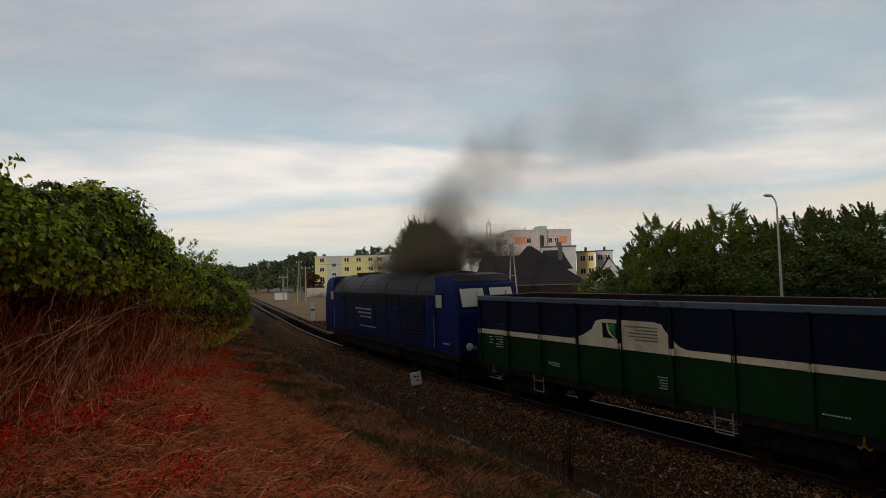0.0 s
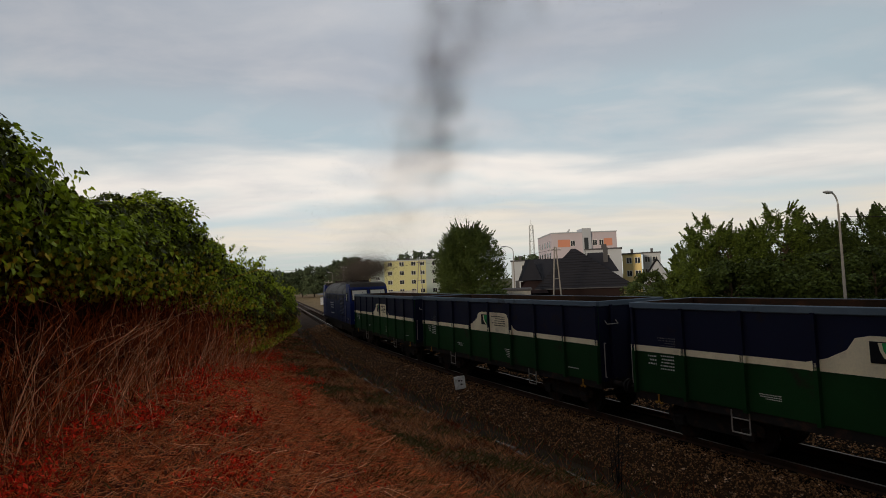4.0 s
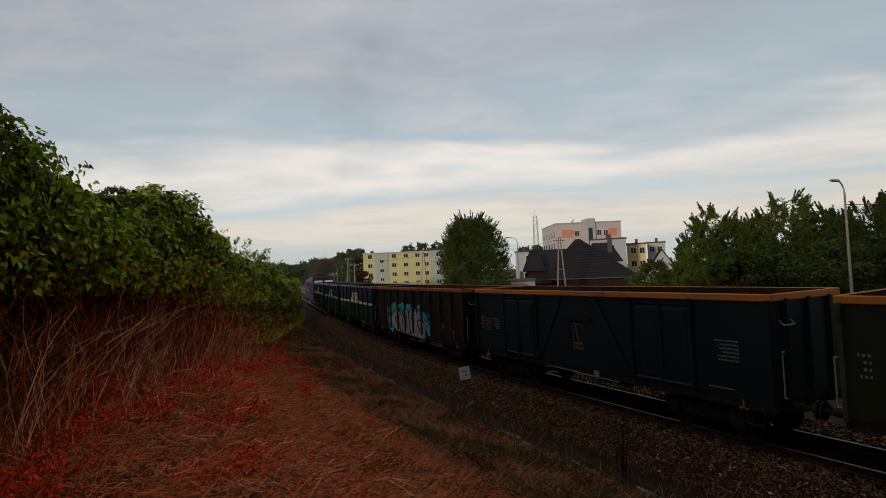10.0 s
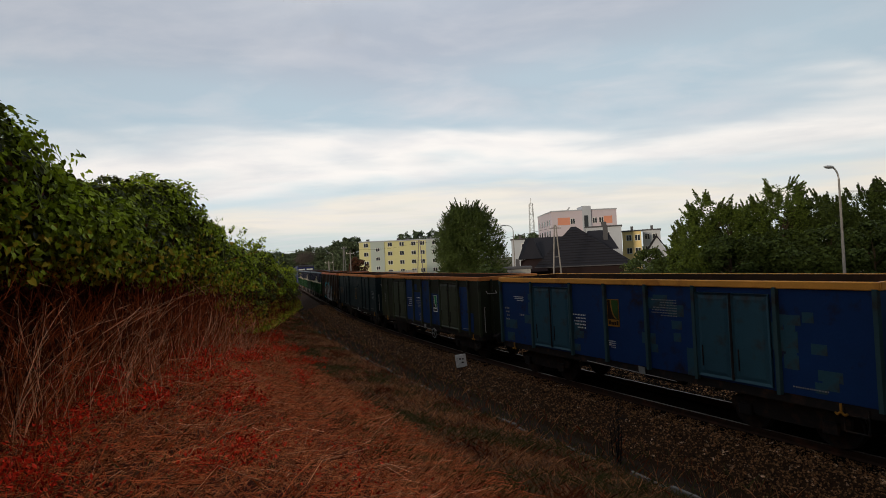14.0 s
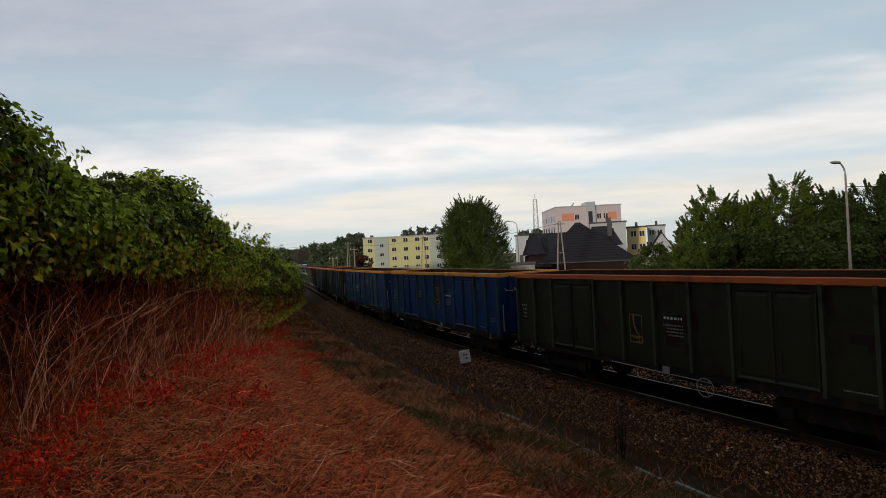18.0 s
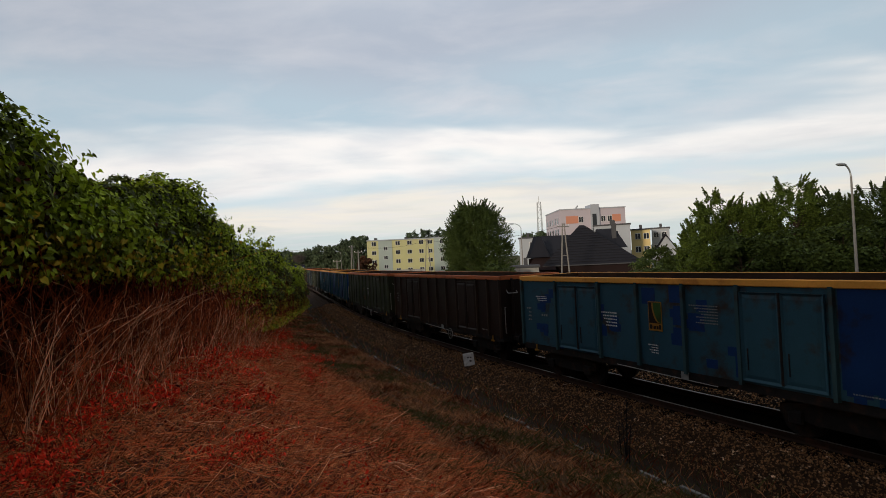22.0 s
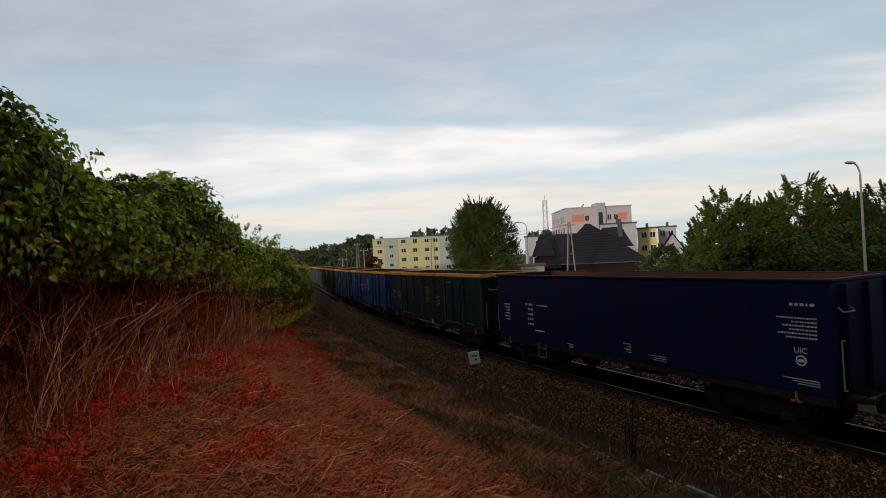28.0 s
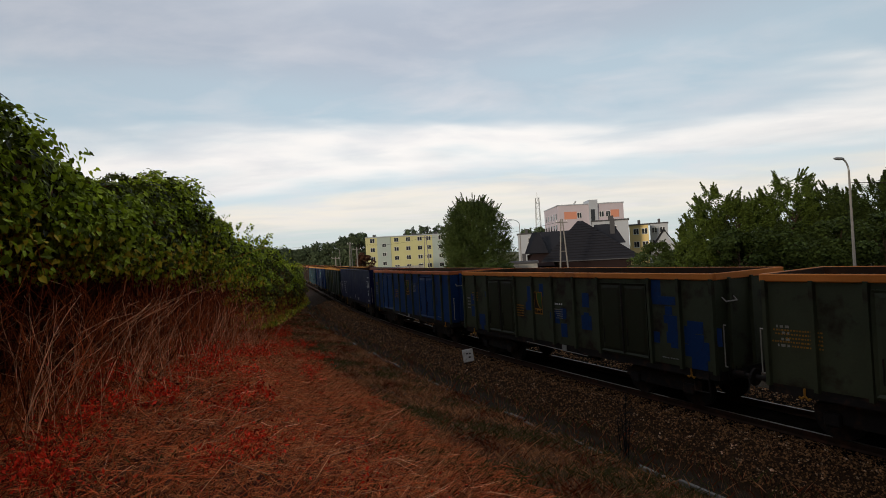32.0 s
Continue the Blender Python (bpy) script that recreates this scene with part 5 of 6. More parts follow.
# small things beside the track
wall = thing("block_wall", "low whitewashed block wall beside the road", "wall", Matrix.Translation(bearing(-8.2, 138, LOW)) @ pose(0, 0, 0, 0, 0, 8))
for i in range(7):
    part("wall_panel", boxed(-1.15 + i * 2.4, 1.15 + i * 2.4, -0.08, 0.08, 0, 2.3, 0.02), WALLS["block"], wall)
    part("wall_post", boxed(1.15 + i * 2.4, 1.25 + i * 2.4, -0.12, 0.12, 0, 2.45, 0.01), WALLS["ice"], wall)
shed = thing("roadside_shed", "small pale grey shed with a flat roof", "shed", Matrix.Translation(bearing(-11.2, 128, LOW)))
part("wall", boxed(-1.4, 1.4, 0, 3, 0, 1.7), WALLS["ice"], shed)
part("roof", boxed(-1.6, 1.6, -0.2, 3.2, 1.7, 1.85), WALLS["tar"], shed)


def marker_post():
    t = thing("marker_post", "white trackside marker post with a dark band", "marker post", Matrix.Translation(bearing(-8.05, 62.5, LOW)))
    part("post", boxed(-0.22, 0.22, -0.1, 0.1, 0, 2.1, 0.03), M["white"], t)
    part("band", boxed(-0.23, 0.23, -0.11, 0.11, 1.15, 1.3), M["iron"], t)
    return t


marker_post()


def track_sign():
    s, off = 19.75, -1.95
    t = thing("track_sign", "small white enamel trackside plate on the ballast", "sign", Matrix.Translation(place(s, off, -0.32)) @ pose(0, 0, 0, 0, 0, 4))
    part("plate", boxed(-0.23, 0.23, -0.02, 0.02, 0.08, 0.62, 0.012, Matrix.Rotation(radians(-7), 4, "Y")), M["white"], t)
    part("stake", boxed(-0.04, 0.04, 0.03, 0.08, -0.3, 0.5), M["concrete"], t)
    part("small_marks", bars(2, 0.22, 0.3, 5), M["iron"], t, at=Matrix.Translation((0.0, -0.026, 0.36)) @ pose(0, 0, 0, 0, 0, 90))["kind"] = "stuff"
    return t


track_sign()

# concrete kerb slabs along the ditch
kerb = thing("ditch_kerb", "row of half-buried old concrete kerb slabs along the ditch", "kerb", kind="structure")
slab = mesh_from(boxed(-0.045, 0.045, -0.48, 0.48, -0.3, 0.05, 0.012), "slab", M["concrete"])
for i in range(48):
    s = 4 + i * 1.02
    if random.random() < 0.25:
        continue
    part("slab", slab, None, kerb, at=Matrix.Translation(place(s, -4.22, lie(s, -4.22) + random.uniform(-0.07, 0.10))) @ pose(0, 0, 0, random.uniform(-3, 3), random.uniform(-8, 8), math.degrees(heading(s)) + random.uniform(-3, 3)))


# ---- plants ----
def leaves(centres, size, rng, up=0.35, long=1.5):
    """Folded four-cornered leaves about the given points, as vertices and triangles."""
    c = np.asarray(centres, dtype=float)
    k = len(c)
    d = rng.normal(size=(k, 3))
    d[:, 2] -= up
    d /= np.linalg.norm(d, axis=1)[:, None]
    e = np.cross(d, rng.normal(size=(k, 3)))
    e /= np.linalg.norm(e, axis=1)[:, None]
    f = np.cross(d, e)
    r = size * rng.uniform(0.6, 1.25, (k, 1))
    V = np.empty((k, 4, 3))
    V[:, 0] = c - d * r * long * 0.5
    V[:, 1] = c - d * r * 0.12 + e * r * 0.5 + f * r * 0.13
    V[:, 2] = c + d * r * long * 0.5
    V[:, 3] = c - d * r * 0.12 - e * r * 0.5 + f * r * 0.13
    base = 4 * np.arange(k)[:, None]
    F = np.concatenate([base + [0, 1, 2], base + [0, 2, 3]])
    return V.reshape(-1, 3), F


def heart_leaves(c, out, size, rng):
    """Drooping heart-shaped leaves, folded along the midrib, that face outwards; six corners and four triangles each."""
    c = np.asarray(c, float)
    k = len(c)
    n = np.asarray(out, float) * 0.8 + [0, 0, 0.55] + rng.normal(0, 0.55, (k, 3))
    n /= np.linalg.norm(n, axis=1)[:, None]
    d = np.asarray(out, float) * 0.5 - [0, 0, 0.8] + rng.normal(0, 0.45, (k, 3))
    d -= n * np.sum(n * d, axis=1)[:, None]
    d /= np.linalg.norm(d, axis=1)[:, None]
    e = np.cross(n, d)
    r = size * rng.uniform(0.6, 1.3, (k, 1))
    V = np.empty((k, 6, 3))
    V[:, 0] = c
    V[:, 1] = c - d * r * 0.14 + e * r * 0.36 + n * r * 0.12
    V[:, 2] = c - d * r * 0.14 - e * r * 0.36 + n * r * 0.12
    V[:, 3] = c + d * r * 1.15 - n * r * 0.15
    V[:, 4] = c + d * r * 0.38 + e * r * 0.46 + n * r * 0.08
    V[:, 5] = c + d * r * 0.38 - e * r * 0.46 + n * r * 0.08
    base = 6 * np.arange(k)[:, None]
    return V.reshape(-1, 3), np.concatenate([base + q for q in ([0, 1, 4], [0, 4, 3], [0, 3, 5], [0, 5, 2])])


def lumps(rng, count, radius, tall, per):
    """Rounded leafy boughs on the skin of a crown: leaves sit on their upper and outer sides and leave dark gaps between."""
    pts, out, tone = [], [], []
    for _ in range(count):
        tone += [3 if rng.random() < 0.42 else 0] * per
        d = rng.normal(size=3) * [1, 1, 0.9] + [0, 0, 0.25]
        d /= np.linalg.norm(d)
        c = d * [radius, radius, tall] * rng.uniform(0.45, 0.72)
        r = radius * rng.uniform(0.20, 0.38)
        v = rng.normal(size=(per, 3)) + (d * 0.7 + [0, 0, 0.75])
        v /= np.linalg.norm(v, axis=1)[:, None]
        q = c + v * r * (0.82 + 0.3 * rng.random((per, 1))) * [1, 1, 0.8]
        q[:, 2] -= 0.35 * r * np.linalg.norm(v[:, :2], axis=1) ** 2
        pts.append(q), out.append(v)
    return np.vstack(pts), np.vstack(out), np.array(tone)


def sticks(a, b, r):
    """Thin three-sided sticks from points a to points b."""
    a, b = np.asarray(a, float), np.asarray(b, float)
    k = len(a)
    d = b - a
    d /= np.linalg.norm(d, axis=1)[:, None] + 1e-9
    e = np.cross(d, [0.31, 0.22, 0.92])
    e /= np.linalg.norm(e, axis=1)[:, None] + 1e-9
    f = np.cross(d, e)
    r = np.broadcast_to(np.asarray(r, float), (k,))[:, None]
    V = np.empty((k, 6, 3))
    for i, ang in enumerate((0, 2.094, 4.189)):
        o = e * math.cos(ang) + f * math.sin(ang)
        V[:, i], V[:, 3 + i] = a + o * r, b + o * r * 0.6
    base = 6 * np.arange(k)[:, None]
    F = np.concatenate([base + q for q in ([0, 1, 4], [0, 4, 3], [1, 2, 5], [1, 5, 4], [2, 0, 3], [2, 3, 5])])
    return V.reshape(-1, 3), F


def join(pieces):
    V, F, at = [], [], 0
    for v, f in pieces:
        V.append(v), F.append(f + at)
        at += len(v)
    return np.vstack(V), np.vstack(F)


def crown(rng, k, radius, tall, fill=0.35):
    """Points gathered towards the skin of a lumpy ellipsoid."""
    d = rng.normal(size=(k, 3))
    d /= np.linalg.norm(d, axis=1)[:, None]
    rr = rng.random(k) ** fill
    lump = 1 + 0.22 * np.sin(d[:, 0] * 5 + 1.3) * np.cos(d[:, 1] * 4) + 0.18 * np.sin(d[:, 2] * 6 + d[:, 0] * 3)
    return d * (rr * lump)[:, None] * np.array([radius, radius, tall])


EDGE = ([-20, 3, 5, 9, 14, 24, 38, 52, 60, 80], [-17.8, -17.0, -15.7, -14.0, -12.5, -10.1, -7.2, -5.0, -4.2, -3.6])


def bent_cane(foot, tip, r, rng, twigs=2):
    """One arching cane with side twigs."""
    bow_out = np.r_[rng.normal(0, 0.22, 2), 0]
    p = [foot + (tip - foot) * f + bow_out * (4 * f * (1 - f)) + np.r_[rng.normal(0, 0.03, 2), 0] * (1 if 0 < f < 1 else 0) for f in (0, 0.2, 0.4, 0.6, 0.8, 1)]
    A, B, R = p[:-1], p[1:], [r, r * 0.9, r * 0.8, r * 0.7, r * 0.55]
    for _ in range(twigs):
        x = p[1] + (p[2] - p[1]) * rng.random()
        A.append(x), B.append(x + np.r_[rng.normal(0, 0.16, 2), rng.uniform(0.1, 0.4)]), R.append(r * 0.45)
    return sticks(A, B, np.array(R))


def knotweed(i, s, off, height, spread, dense, rng, size, full=False):
    base = place(s, off, 0)
    g = lie(s, off)
    t = thing("knotweed_shrub", "tall leafy green shrub over bare red-brown canes on the bank", "shrub", Matrix.Translation(base + Vector((0, 0, g))), group="shrubs on the bank")
    k = 40
    foot = np.c_[np.clip(rng.normal(0, 0.5, (k, 2)), -0.75, 0.75) * spread, np.full(k, -0.1)]
    tip = foot + np.c_[np.clip(rng.normal(0, 0.4, (k, 2)), -0.6, 0.6), rng.uniform(0.35, 0.68, k) * height]
    single = 12 if 6.5 < s < 27 and not full else 0
    for j in range(single):
        part("cane", soup("cane", *bent_cane(foot[j], tip[j], rng.uniform(0.004, 0.008), rng, 3), M["cane_pale"] if rng.random() < 0.15 else M["cane"]), None, t)
    mid = (foot + tip) / 2 + rng.normal(0, 0.2, (k, 3))
    side = mid + np.c_[rng.normal(0, 0.45, (k, 2)), rng.uniform(-0.3, 0.5, k)]
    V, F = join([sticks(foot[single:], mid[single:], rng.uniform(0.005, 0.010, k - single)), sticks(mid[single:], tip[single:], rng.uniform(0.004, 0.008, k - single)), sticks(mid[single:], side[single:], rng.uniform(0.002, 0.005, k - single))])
    part("undergrowth", soup("undergrowth", V, F, M["cane_shade_brown"]), None, t, "tangle of canes coloured dark for the shade inside the shrub")["kind"] = "stuff"
    lo = height * (0.05 if full else rng.uniform(0.50, 0.62) if 6 < s < 27 else 0.2 if s < 6 else 0.10)
    tall = (height - lo) * 0.62
    centre = np.array([0, 0, lo + (height - lo) * 0.40])
    per = 150
    pts, out, tone = lumps(rng, dense // per, spread, tall, per)
    inner = crown(rng, dense // 5, spread * 0.72, tall * 0.7, 0.5)
    # long shoots over the top
    sprig, face = [], []
    for _ in range(13):
        a = rng.uniform(0, 6.28)
        r = spread * 0.8 * rng.random() ** 0.5
        q = np.array([math.cos(a) * r, math.sin(a) * r, height * (0.86 - 0.16 * (r / spread) ** 2)]) - centre
        for h in np.arange(0, rng.uniform(0.15, 0.85), 0.065):
            sprig.append(q + [rng.normal(0, 0.05) + h * 0.6 * math.cos(a), rng.normal(0, 0.05) + h * 0.6 * math.sin(a), h * (1 - 0.4 * h)])
            face.append([math.cos(a), math.sin(a), 0.3])
    # drooping skirt of yellowing leaves
    m = dense // 14
    skirt = np.c_[np.clip(rng.normal(0, 0.7, (m, 2)), -0.95, 0.95) * spread, lo * rng.uniform(0.85, 1.2, m)] - centre
    P = np.vstack([pts, inner, sprig, skirt]) + centre
    N = np.vstack([out, inner / (np.linalg.norm(inner, axis=1)[:, None] + 1e-6), face, np.c_[rng.normal(0, 1, (m, 2)), np.zeros(m)]])
    V, F = heart_leaves(P, N, size, rng)
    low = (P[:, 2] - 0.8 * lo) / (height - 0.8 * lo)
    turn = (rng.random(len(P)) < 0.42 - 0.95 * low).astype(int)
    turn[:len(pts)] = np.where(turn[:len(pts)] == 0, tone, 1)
    # most inner leaves get the dark colour, in place of real shade
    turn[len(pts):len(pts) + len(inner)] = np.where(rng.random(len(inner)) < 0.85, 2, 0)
    if full:      # dark leaf colour low in the back row, painted in as shade
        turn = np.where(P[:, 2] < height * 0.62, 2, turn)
    part("foliage", soup("foliage", V, F, ([M["leaf"], M["leaf_yellow"], M["leaf_shade"], M["leaf_deep"]], np.tile(turn, 4))), None, t)
    return t


rng = np.random.default_rng(7)
# shrubs up to about s = 3 are unseen, added to block the low sun
s, i = -17.0, 0
while s < 75:
    e = float(np.interp(s, *EDGE))
    h = float(np.interp(s, [3, 6, 8, 9.8, 11.5, 14, 17, 20, 24, 28, 33, 36, 40, 44, 60, 80], [4.6, 3.9, 3.6, 3.65, 3.95, 4.3, 4.4, 4.2, 4.2, 4.6, 5.5, 6.4, 6.4, 5.4, 4.8, 4.6])) * rng.uniform(0.92, 1.08)
    near = 3 < s < 22
    knotweed(i, s, e - 0.9, h, rng.uniform(1.15, 1.5), 6600 if near else 3000, rng, 0.074 if near else 0.11)
    knotweed(i, s + 0.6, e - 2.9, h * 1.05, 1.6, 3000 if near else 1200, rng, 0.10 if near else 0.15, True)
    s += 1.25 if near else 2.0
    i += 1


def facing_leaves(c, out, size, rng, long=1.6):
    """Folded leaves that turn their faces outwards and up; two triangles each."""
    c, k = np.asarray(c, float), len(c)
    n = np.asarray(out, float) * 0.7 + [0, 0, 0.6] + rng.normal(0, 0.45, (k, 3))
    n /= np.linalg.norm(n, axis=1)[:, None]
    d = np.cross(n, rng.normal(size=(k, 3)))
    d /= np.linalg.norm(d, axis=1)[:, None]
    e = np.cross(n, d)
    r = size * rng.uniform(0.55, 1.25, (k, 1))
    V = np.empty((k, 4, 3))
    V[:, 0], V[:, 2] = c - d * r * long * 0.5, c + d * r * long * 0.5 - n * r * 0.25
    V[:, 1], V[:, 3] = c + e * r * 0.45 - n * r * 0.1, c - e * r * 0.45 - n * r * 0.1
    base = 4 * np.arange(k)[:, None]
    return V.reshape(-1, 3), np.concatenate([base + [0, 1, 2], base + [0, 2, 3]])


def tree(name, label, at, height, radius, seed, trunk=0.18, material="leaf_dark", clumps=60, per=130, size=0.28, low=0.15, belly=0.5, spikes=0, rise=0.5, reach=0.3, taper=2.0):
    """Tapered trunk, limbs that carry rounded boughs of leaves, feathered shoots at the rim, gaps between. belly: how high it is widest."""
    rng = np.random.default_rng(seed)
    t = thing(name, label, "tree", Matrix.Translation(at))
    bm = rod(bmesh.new(), (0, 0, -0.2), (rng.normal(0, 0.1), rng.normal(0, 0.1), height * 0.75), trunk, trunk * 0.25, 8)
    ends, ways = [], []
    for k in range(clumps):
        f = low + (0.97 - low) * rng.random() ** 0.85
        a = rng.uniform(0, 6.283)
        u = (f - belly) / (1.0 - belly if f > belly else belly + 0.15)
        wide = radius * math.sqrt(max(0.03, 1 - abs(u) ** (taper if u > 0 else 2))) * (0.9 + 0.16 * math.sin(3 * a + seed) + 0.1 * math.sin(7 * f + seed))
        q = np.array([math.cos(a) * wide, math.sin(a) * wide, f * height]) * [1, 1, 1]
        q[:2] *= rng.uniform(0.5, 1.0)
        ends.append(q), ways.append(np.array([math.cos(a), math.sin(a), 0.3 + 0.9 * max(u, -0.3)]))
        if k % 3 == 0:
            rod(bm, (0, 0, max(0.3, f * height * 0.7)), tuple(q), trunk * 0.25, trunk * 0.05, 5)
    part("trunk", bm, M["bark"], t)
    pts, out = [], []
    for q, d in zip(ends, ways):
        c = radius * rng.uniform(0.16, 0.34)
        v = rng.normal(size=(per, 3)) + d * 0.5 + [0, 0, 0.5]
        v /= np.linalg.norm(v, axis=1)[:, None]
        pts.append(q + v * c * rng.uniform(0.7, 1.12, (per, 1)) * [1, 1, 0.7]), out.append(v)
    for _ in range(spikes):
        j = rng.integers(len(ends))
        d = ways[j] + [0, 0, rise] + rng.normal(0, 0.25, 3)
        d /= np.linalg.norm(d)
        ln = rng.uniform(0.4, 1.0) * reach * radius
        u = np.repeat(np.arange(0, ln, size * 0.30), 3)[:, None]
        v = rng.normal(size=(len(u), 3))
        pts.append(ends[j] + d * (radius * 0.12 + u) + v * size * 0.42 * (1.3 - u / ln)), out.append(d + 0.6 * v)
    V, F = facing_leaves(np.vstack(pts), np.vstack(out), size, rng)
    part("crown", soup("crown", V, F, M[material]), None, t)
    return t


tree("broadleaf_tree", "large round dark green tree beside the road", bearing(3.8, 80, LOW), 11.9, 5.4, 21, 0.3, clumps=420, per=210, size=0.14, spikes=560, rise=0.7, belly=0.34, reach=0.34, taper=1.35)
for i, (deg, dist, h, r) in enumerate(((26.0, 46, 7.2, 1.7), (27.8, 44, 8.9, 2.2), (29.6, 45, 8.2, 2.2), (31.3, 46, 8.3, 2.1), (33.7, 46, 9.5, 2.4), (35.6, 48, 7.9, 2.2), (37.4, 48, 8.6, 2.3), (39.8, 50, 8.8, 2.8), (42.2, 50, 8.8, 3.0), (44.8, 50, 8.8, 3.2))):
    tree("feathery_tree", "dark green tree with feathery upright sprays beyond the railway", bearing(deg, dist, LOW), h * 0.92, r, 40 + i, 0.17, "leaf_fir" if deg < 35 else "leaf_shaded", clumps=95, per=190, size=0.105, low=0.08, spikes=330, rise=0.7, belly=0.42, reach=0.5)
for i, (deg, dist, h, r) in enumerate(((22.2, 70, 4.6, 2.4), (23.6, 62, 3.6, 1.8), (25.8, 50, 4.8, 1.9), (29.5, 41, 5.2, 2.6), (33.4, 42, 5.5, 2.6), (37.2, 43, 5.6, 2.6), (40, 43, 5.6, 2.6), (43, 46, 6.5, 3))):
    tree("broadleaf_tree", "dark green garden tree beyond the railway", bearing(deg, dist, LOW), h, r, 60 + i, 0.12, "leaf_shaded", clumps=60, per=140, size=0.15, spikes=60)
for i, (deg, dist, h, r) in enumerate(((-8.4, 190, 13.5, 5), (-9.8, 200, 12.5, 5.5), (-11.2, 205, 11, 5), (-12.4, 210, 11, 5), (-13.6, 215, 10, 5), (-14.8, 220, 9.5, 5), (-16.2, 225, 10, 6), (-18, 225, 11, 6), (-20, 225, 12, 6), (-7.2, 210, 12.5, 5))):
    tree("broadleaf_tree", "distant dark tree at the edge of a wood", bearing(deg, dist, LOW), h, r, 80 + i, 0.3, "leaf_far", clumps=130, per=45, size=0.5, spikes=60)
for i, (deg, dist, h, r) in enumerate(((-2.9, 230, 16.5, 4.2), (-1.4, 230, 17, 4.2), (0.2, 235, 17.3, 4.5), (1.8, 235, 17, 4.5), (10.9, 200, 12.5, 4.0), (9.5, 170, 11.0, 3.0))):
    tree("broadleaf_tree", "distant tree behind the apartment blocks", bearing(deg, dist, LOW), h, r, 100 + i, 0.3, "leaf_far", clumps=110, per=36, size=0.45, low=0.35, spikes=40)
tree("broadleaf_tree", "rust-coloured shrub at the corner of the yellow block", bearing(-8.0, 150, LOW), 6.2, 3.0, 120, 0.15, "leaf_rust", clumps=40, per=70, size=0.4)
for i, (deg, dist, h, r) in enumerate(((1.2, 66, 3.1, 1.8), (3.0, 66, 2.9, 1.8), (5.5, 64, 3.7, 1.7), (7.0, 66, 3.2, 1.6), (-0.6, 70, 2.9, 1.7), (21, 64, 3.4, 2.0), (-2.4, 75, 2.8, 1.7), (-4.0, 80, 2.8, 1.7))):
    tree("garden_shrub", "low green garden shrub", bearing(deg, dist, LOW), h, r, 130 + i, 0.06, "leaf_dark", clumps=36, per=90, size=0.16, low=0.1)


# unseen trees, added beside and behind the onlooker to darken the near train
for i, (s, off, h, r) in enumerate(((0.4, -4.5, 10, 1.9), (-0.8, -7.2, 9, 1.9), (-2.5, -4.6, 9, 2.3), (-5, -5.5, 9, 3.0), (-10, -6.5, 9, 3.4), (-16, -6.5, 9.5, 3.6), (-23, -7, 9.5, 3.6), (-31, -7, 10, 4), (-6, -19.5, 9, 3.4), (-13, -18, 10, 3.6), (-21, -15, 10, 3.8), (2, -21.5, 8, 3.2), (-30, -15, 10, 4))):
    tree("broadleaf_tree", "unseen dark green tree added to shade the train and ballast", place(s, off, lie(s, off)), h, r, 150 + i, 0.2, "leaf_dark", clumps=90, per=70, size=0.5, low=0.03)


# ---- the bank: straw, red litter, tufts ----
def scatter(count, s0, s1, o0, o1, rng, power=1.6):
    s = s0 + (s1 - s0) * rng.random(count) ** power
    o = rng.uniform(o0, o1, count)
    return np.array([place(a, b, rough_lie(a, b)) for a, b in zip(s, o)])


def stuff(name, V, F, mats, label, category):
    return tagged(new(name, soup(name, V, F, mats)), label, category, kind="stuff")


def lying(p, rng, lo, hi, lift):
    """Bent stems that lie about: two pieces each."""
    k = len(p)
    a = rng.normal(0.25, 0.75, k)
    ln = rng.uniform(lo, hi, k)[:, None]
    d = np.c_[np.cos(a), np.sin(a), rng.normal(0.06, 0.12, k)]
    up = np.c_[np.zeros(k), np.zeros(k), rng.uniform(0.0, lift, k)]
    m = p + d * ln * 0.5 + up
    e = p + d * ln + up * rng.uniform(-0.2, 1.2, (k, 1)) + rng.normal(0, 0.22, (k, 3)) * [1, 1, 0.2] * ln
    return (p + [0, 0, 0.01], m, e)


def stems(p, rng, lo, hi, lift, r):
    a, m, e = lying(p, rng, lo, hi, lift)
    return join([sticks(a, m, r), sticks(m, e, r)])


def blades(p, rng, lo, hi, wide, lean=0.35):
    """Upright grass blades, one narrow triangle pair each."""
    k = len(p)
    a = rng.uniform(0, 6.283, k)
    h = rng.uniform(lo, hi, k)
    side = np.c_[np.cos(a), np.sin(a), np.zeros(k)] * wide
    tip = np.c_[rng.normal(0, lean, (k, 2)), np.ones(k)] * h[:, None]
    V = np.empty((k, 4, 3))
    V[:, 0], V[:, 1], V[:, 2], V[:, 3] = p - side, p + side, p + tip * 0.55 + side * 0.7, p + tip * [1.25, 1.25, 1.0]
    base = 4 * np.arange(k)[:, None]
    return V.reshape(-1, 3), np.concatenate([base + [0, 1, 2], base + [0, 2, 3]])


rng = np.random.default_rng(19)
V, F = stems(scatter(52000, 1.5, 30, -15.6, -7.9, rng, 1.2), rng, 0.06, 0.34, 0.12, rng.uniform(0.0012, 0.0036, 52000))
W, G = stems(scatter(9000, -9, 1.5, -16.5, -6.5, rng, 1.0), rng, 0.08, 0.40, 0.11, rng.uniform(0.002, 0.005, 9000))
X, H = stems(scatter(26000, 12, 34, -13.2, -7.8, rng, 1.0), rng, 0.06, 0.30, 0.12, rng.uniform(0.0014, 0.0036, 26000))
V, F = join([(V, F), (W, G), (X, H)])
